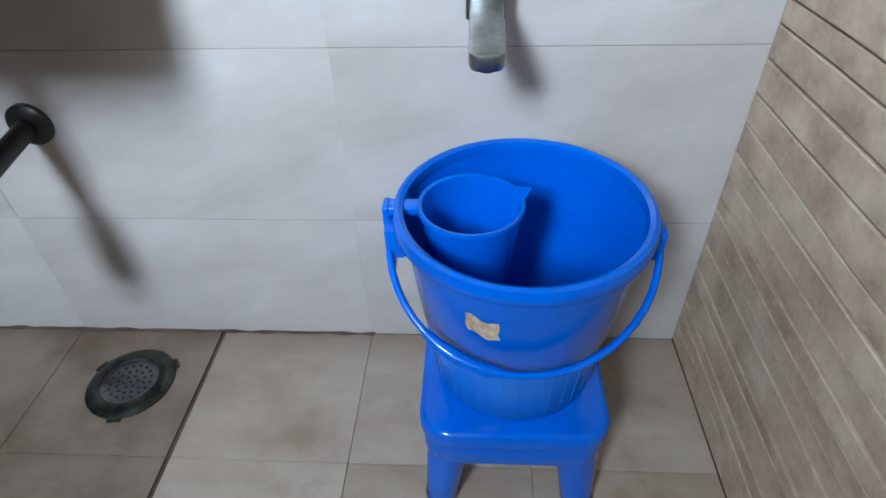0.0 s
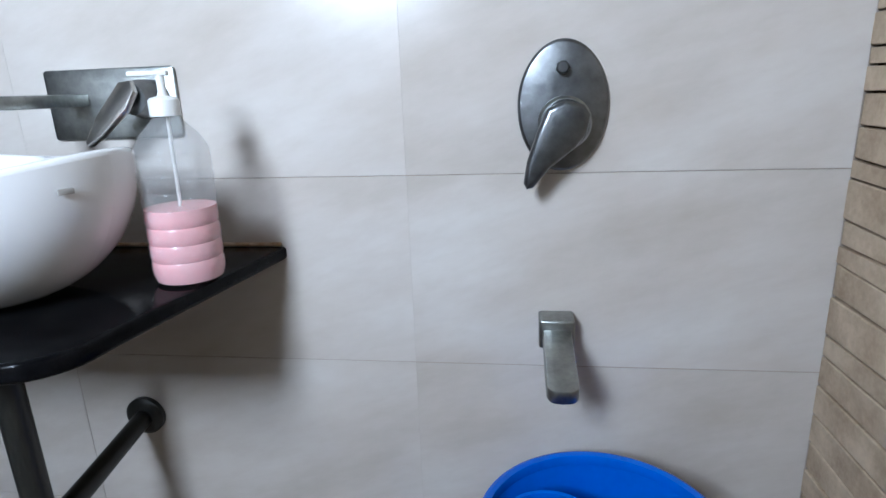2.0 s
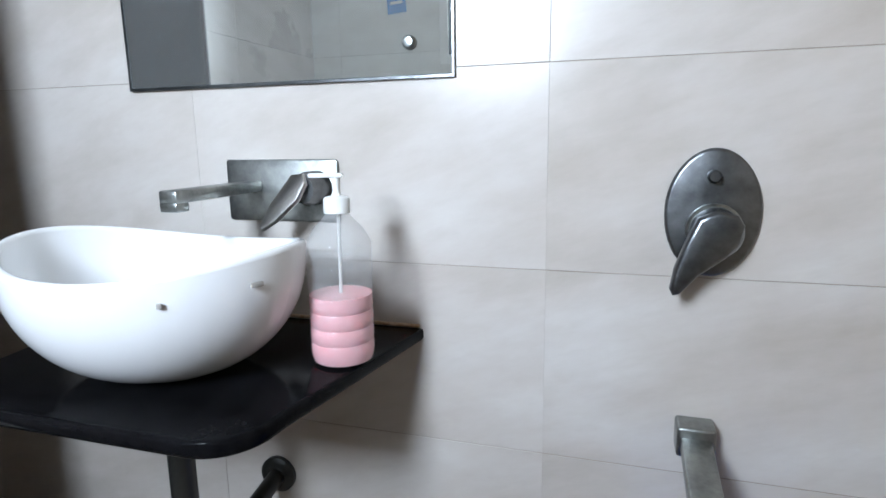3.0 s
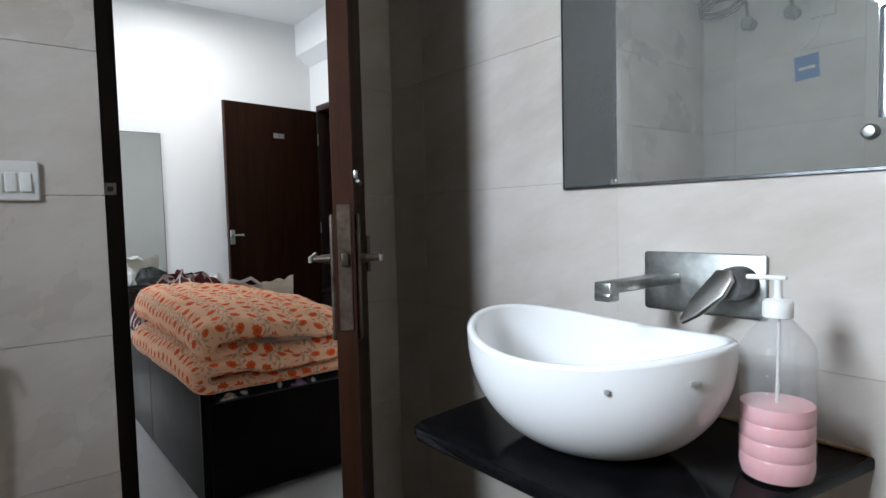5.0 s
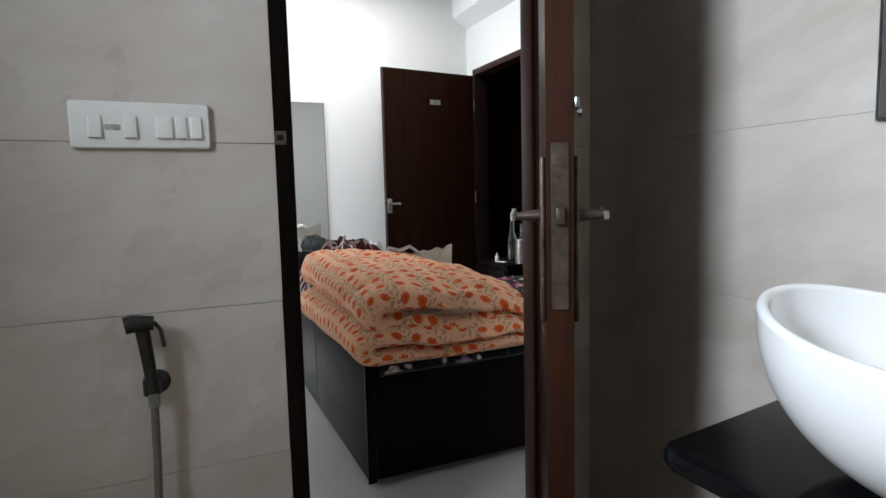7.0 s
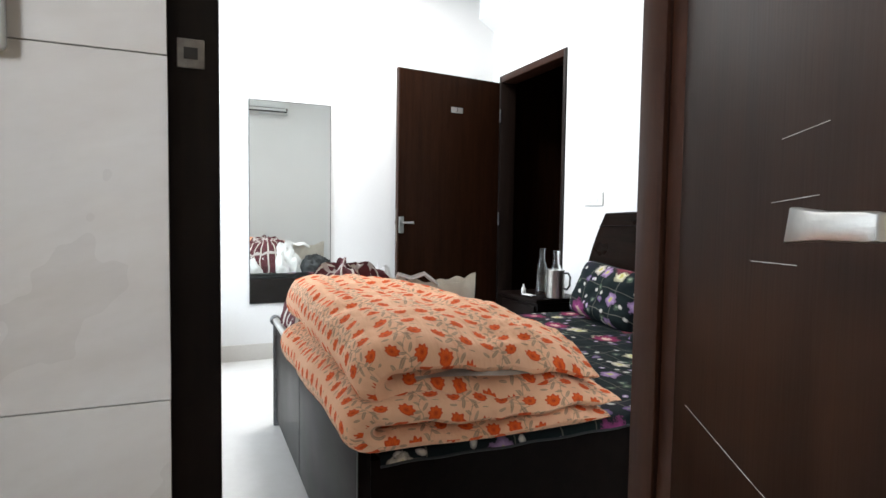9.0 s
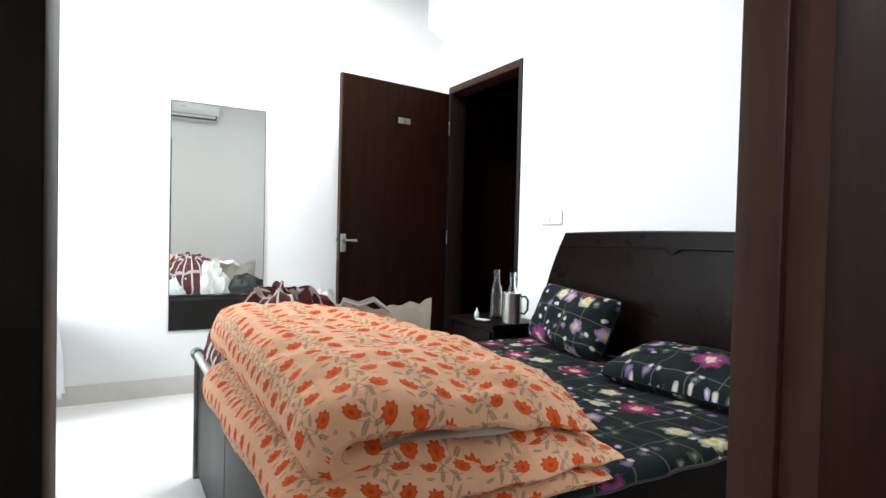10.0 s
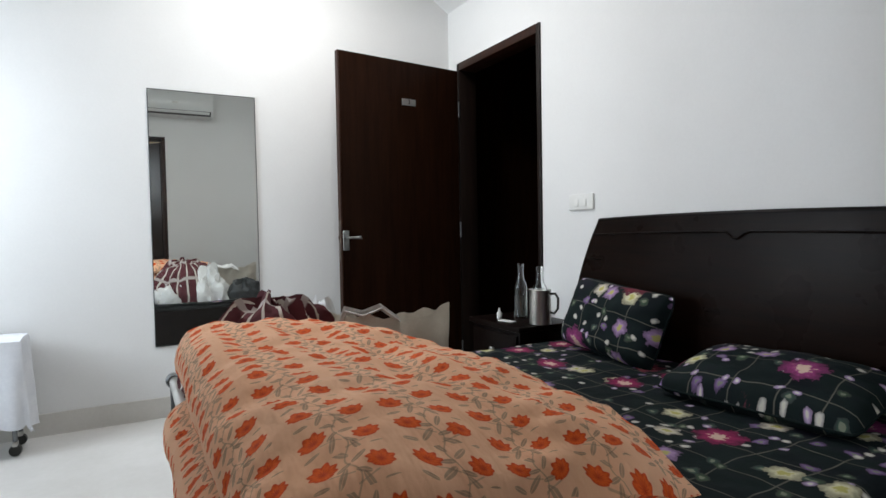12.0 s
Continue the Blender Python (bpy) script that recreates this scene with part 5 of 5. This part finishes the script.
def trolley():
    t = thing("side_table", pose(-4.935, -0.270, FZ), "small table on castors draped with white cloth", "table")
    for x in (-0.08, 0.08):
        for y in (-0.215, 0.215):
            leg = part("leg", tube([(x, y, 0.05), (x, y, 0.51)], 0.010, 12), M_GUN, t)
            part("castor", moved(lathe([(0.0, -0.014), (0.024, -0.014), (0.026, 0.0), (0.024, 0.014), (0.0, 0.014)], 20), pose(x, y, 0.026, 0, 90)), M_BLACKPL, leg, "black castor wheel")
            part("fork", box(x - 0.020, x + 0.020, y - 0.010, y + 0.010, 0.045, 0.066, 0.003), M_STEEL, leg)
    part("board", box(-0.10, 0.12, -0.235, 0.235, 0.51, 0.525, 0.003), M_BEDWOOD, t)
    c = thing("table_cloth", pose(-4.935, -0.270, FZ), "white embroidered cloth hanging over the small table", "table cloth")

    def f(u, v):
        # over the top and down on the room side and the northern end
        a, b = u * 0.62, v * 1.0
        x = -0.105 + min(a, 0.235)
        dropx = max(0.0, a - 0.235)
        y = -0.245 + min(b, 0.505)
        dropy = max(0.0, b - 0.505)
        drop = min(math.hypot(dropx, dropy) if dropx and dropy else max(dropx, dropy), 0.40)
        z = 0.530 + 0.07 * max(0.0, (0.12 - y) / 0.36) * (1 if not drop else max(0.0, 1 - drop * 4)) - drop
        x += 0.018 * math.sin(y * 34) * min(1, dropx / 0.2) + 0.03 * dropx
        y += 0.018 * math.sin(x * 40 + 1) * min(1, dropy / 0.2) + 0.05 * dropy
        z += 0.008 * wob(u * 5, v * 7, 1.5, 3) + 0.010 * math.sin(24 * v) * (1 if drop > 0.36 else 0)
        return x, y, z, a, b

    bm = sheet(44, 56, f)
    part("cloth", bm, M_TCLOTH, c)


def ceiling_lamp():
    l = thing("ceiling_lamp", pose(-4.25, 1.20, CZ), "square white ceiling light panel", "ceiling lamp")
    bm = bmesh.new()
    for b in ((-0.26, -0.24, -0.26, 0.26), (0.24, 0.26, -0.26, 0.26), (-0.24, 0.24, -0.26, -0.24), (-0.24, 0.24, 0.24, 0.26)):
        box(*b, -0.045, 0.0, bm=bm)
    part("frame", bm, M_WHITEPL, l, smooth=False)
    part("diffuser", box(-0.24, 0.24, -0.24, 0.24, -0.030, -0.022), M_LAMP, l, "glowing lamp diffuser", False)


air_conditioner()
trolley()
ceiling_lamp()


# ---- tiles and cladding strips, piece by piece ----
def piece_mesh(name, w, d, h, material, bevel=0.0005):
    bm = box(-w / 2, w / 2, -d / 2, d / 2, -h / 2, h / 2, bevel, 1)
    me = bpy.data.meshes.new(name)
    bm.to_mesh(me)
    bm.free()
    me.materials.append(material)
    return me


def pieces(name, parent, spans, material, cache={}):
    """Tiles from (x0, x1, y0, y1, z0, z1); alike sizes share one mesh."""
    for x0, x1, y0, y1, z0, z1 in spans:
        key = (material.name, round(x1 - x0, 4), round(y1 - y0, 4), round(z1 - z0, 4))
        if key not in cache:
            cache[key] = piece_mesh(name, x1 - x0, y1 - y0, z1 - z0, material)
        ob = new(name, cache[key])
        ob.parent = parent
        ob.location = ((x0 + x1) / 2, (y0 + y1) / 2, (z0 + z1) / 2)
        j = random.uniform(-0.0006, 0.0006)
        ob.location += Vector((j, j, 0)) if z1 - z0 > 0.05 else Vector((0, 0, j))


def cuts(lo, hi, first, step):
    k = math.ceil((lo - first) / step)
    out = [lo]
    while first + k * step < hi - 0.01:
        if first + k * step > lo + 0.01:
            out.append(first + k * step)
        k += 1
    return list(zip(out, out[1:] + [hi]))


def cut_out(span, hole):
    """The parts of a rectangle (a0, a1, z0, z1) outside a rectangular hole."""
    a0, a1, z0, z1 = span
    h0, h1, g0, g1 = hole
    if a1 <= h0 or a0 >= h1 or z1 <= g0 or z0 >= g1:
        return [span]
    out = []
    if a0 < h0:
        out.append((a0, h0, z0, z1))
    if a1 > h1:
        out.append((h1, a1, z0, z1))
    if z0 < g0:
        out.append((max(a0, h0), min(a1, h1), z0, g0))
    if z1 > g1:
        out.append((max(a0, h0), min(a1, h1), g1, z1))
    return out


J = 0.0005
ROWS_Z = [(0.0, 0.286)] + cuts(0.286, BZ, 0.286, 0.297)
pieces("tile", wall_bath_north, [(a + J / 3, b - J / 3, NY, NY + 0.0012, z0 + J, z1 - J) for z0, z1 in ROWS_Z for a, b in cuts(WX, EX, -0.206, 0.6)], M_NTILE)
south = [s for z0, z1 in ROWS_Z for a, b in cuts(WX, EX, -0.206, 0.6) for s in cut_out((a, b, z0, z1), (-0.91, -0.37, 1.415, 2.15))]
pieces("tile", wall_bath_south, [(a + J, b - J, SY - G + 0.0003, SY, z0 + J, z1 - J) for a, b, z0, z1 in south], M_STILE)
side = [s for z0, z1 in ROWS_Z for a, b in cuts(SY, NY, -0.3, 0.6) for s in cut_out((a, b, z0, z1), (0.171, 0.785, -0.1, DZ - 0.04))]
pieces("tile", wall_between, [(WX - G + 0.0003, WX, a + J, b - J, z0 + J, z1 - J) for a, b, z0, z1 in side], M_WTILE)
# floor: a wide dirty groove runs beside the drain
FX = [(WX, -1.41), (-1.41, -1.11), (-1.11, -0.81), (-0.81, -0.5155), (-0.5075, -0.206), (-0.206, 0.094), (0.094, EX)]
FY = [(SY, -0.585), (-0.585, -0.285), (-0.285, 0.018), (0.018, 0.317), (0.317, 0.617), (0.617, NY)]
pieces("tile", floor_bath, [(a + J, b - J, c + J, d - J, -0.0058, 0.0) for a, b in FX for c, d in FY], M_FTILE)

# ribbed cladding: uneven courses with wavering dark joints
z, k = 0.0, 0
low = [0.0] * 13
while z < BZ - 0.02:
    h = random.choice((0.027, 0.033, 0.039, 0.045, 0.052))
    z2 = min(z + h, BZ)
    ph = random.uniform(0, 6.3)
    high = [z2 + (0.0042 * math.sin(ph + i * 0.8) + 0.0018 * math.sin(2.3 * ph + i * 2.1) if z2 < BZ else 0) for i in range(13)]
    bm = bmesh.new()
    proud = random.uniform(-0.0015, 0.0015)
    prev = None
    for i in range(13):
        y = SY + (NY - SY) * i / 12
        g = 0.0016
        ring = [bm.verts.new((EX + 0.0118, y, low[i] + g)), bm.verts.new((EX + 0.0015 + proud, y, low[i] + g)), bm.verts.new((EX + proud, y, low[i] * 0.93 + high[i] * 0.07)),
                bm.verts.new((EX + proud, y, low[i] * 0.07 + high[i] * 0.93)), bm.verts.new((EX + 0.0015 + proud, y, high[i] - g)), bm.verts.new((EX + 0.0118, y, high[i] - g))]
        if prev:
            for a in range(5):
                bm.faces.new((prev[a], prev[a + 1], ring[a + 1], ring[a]))
        prev = ring
    link("strip", bm, M_CLAD, wall_bath_east)
    low, z = high, z2
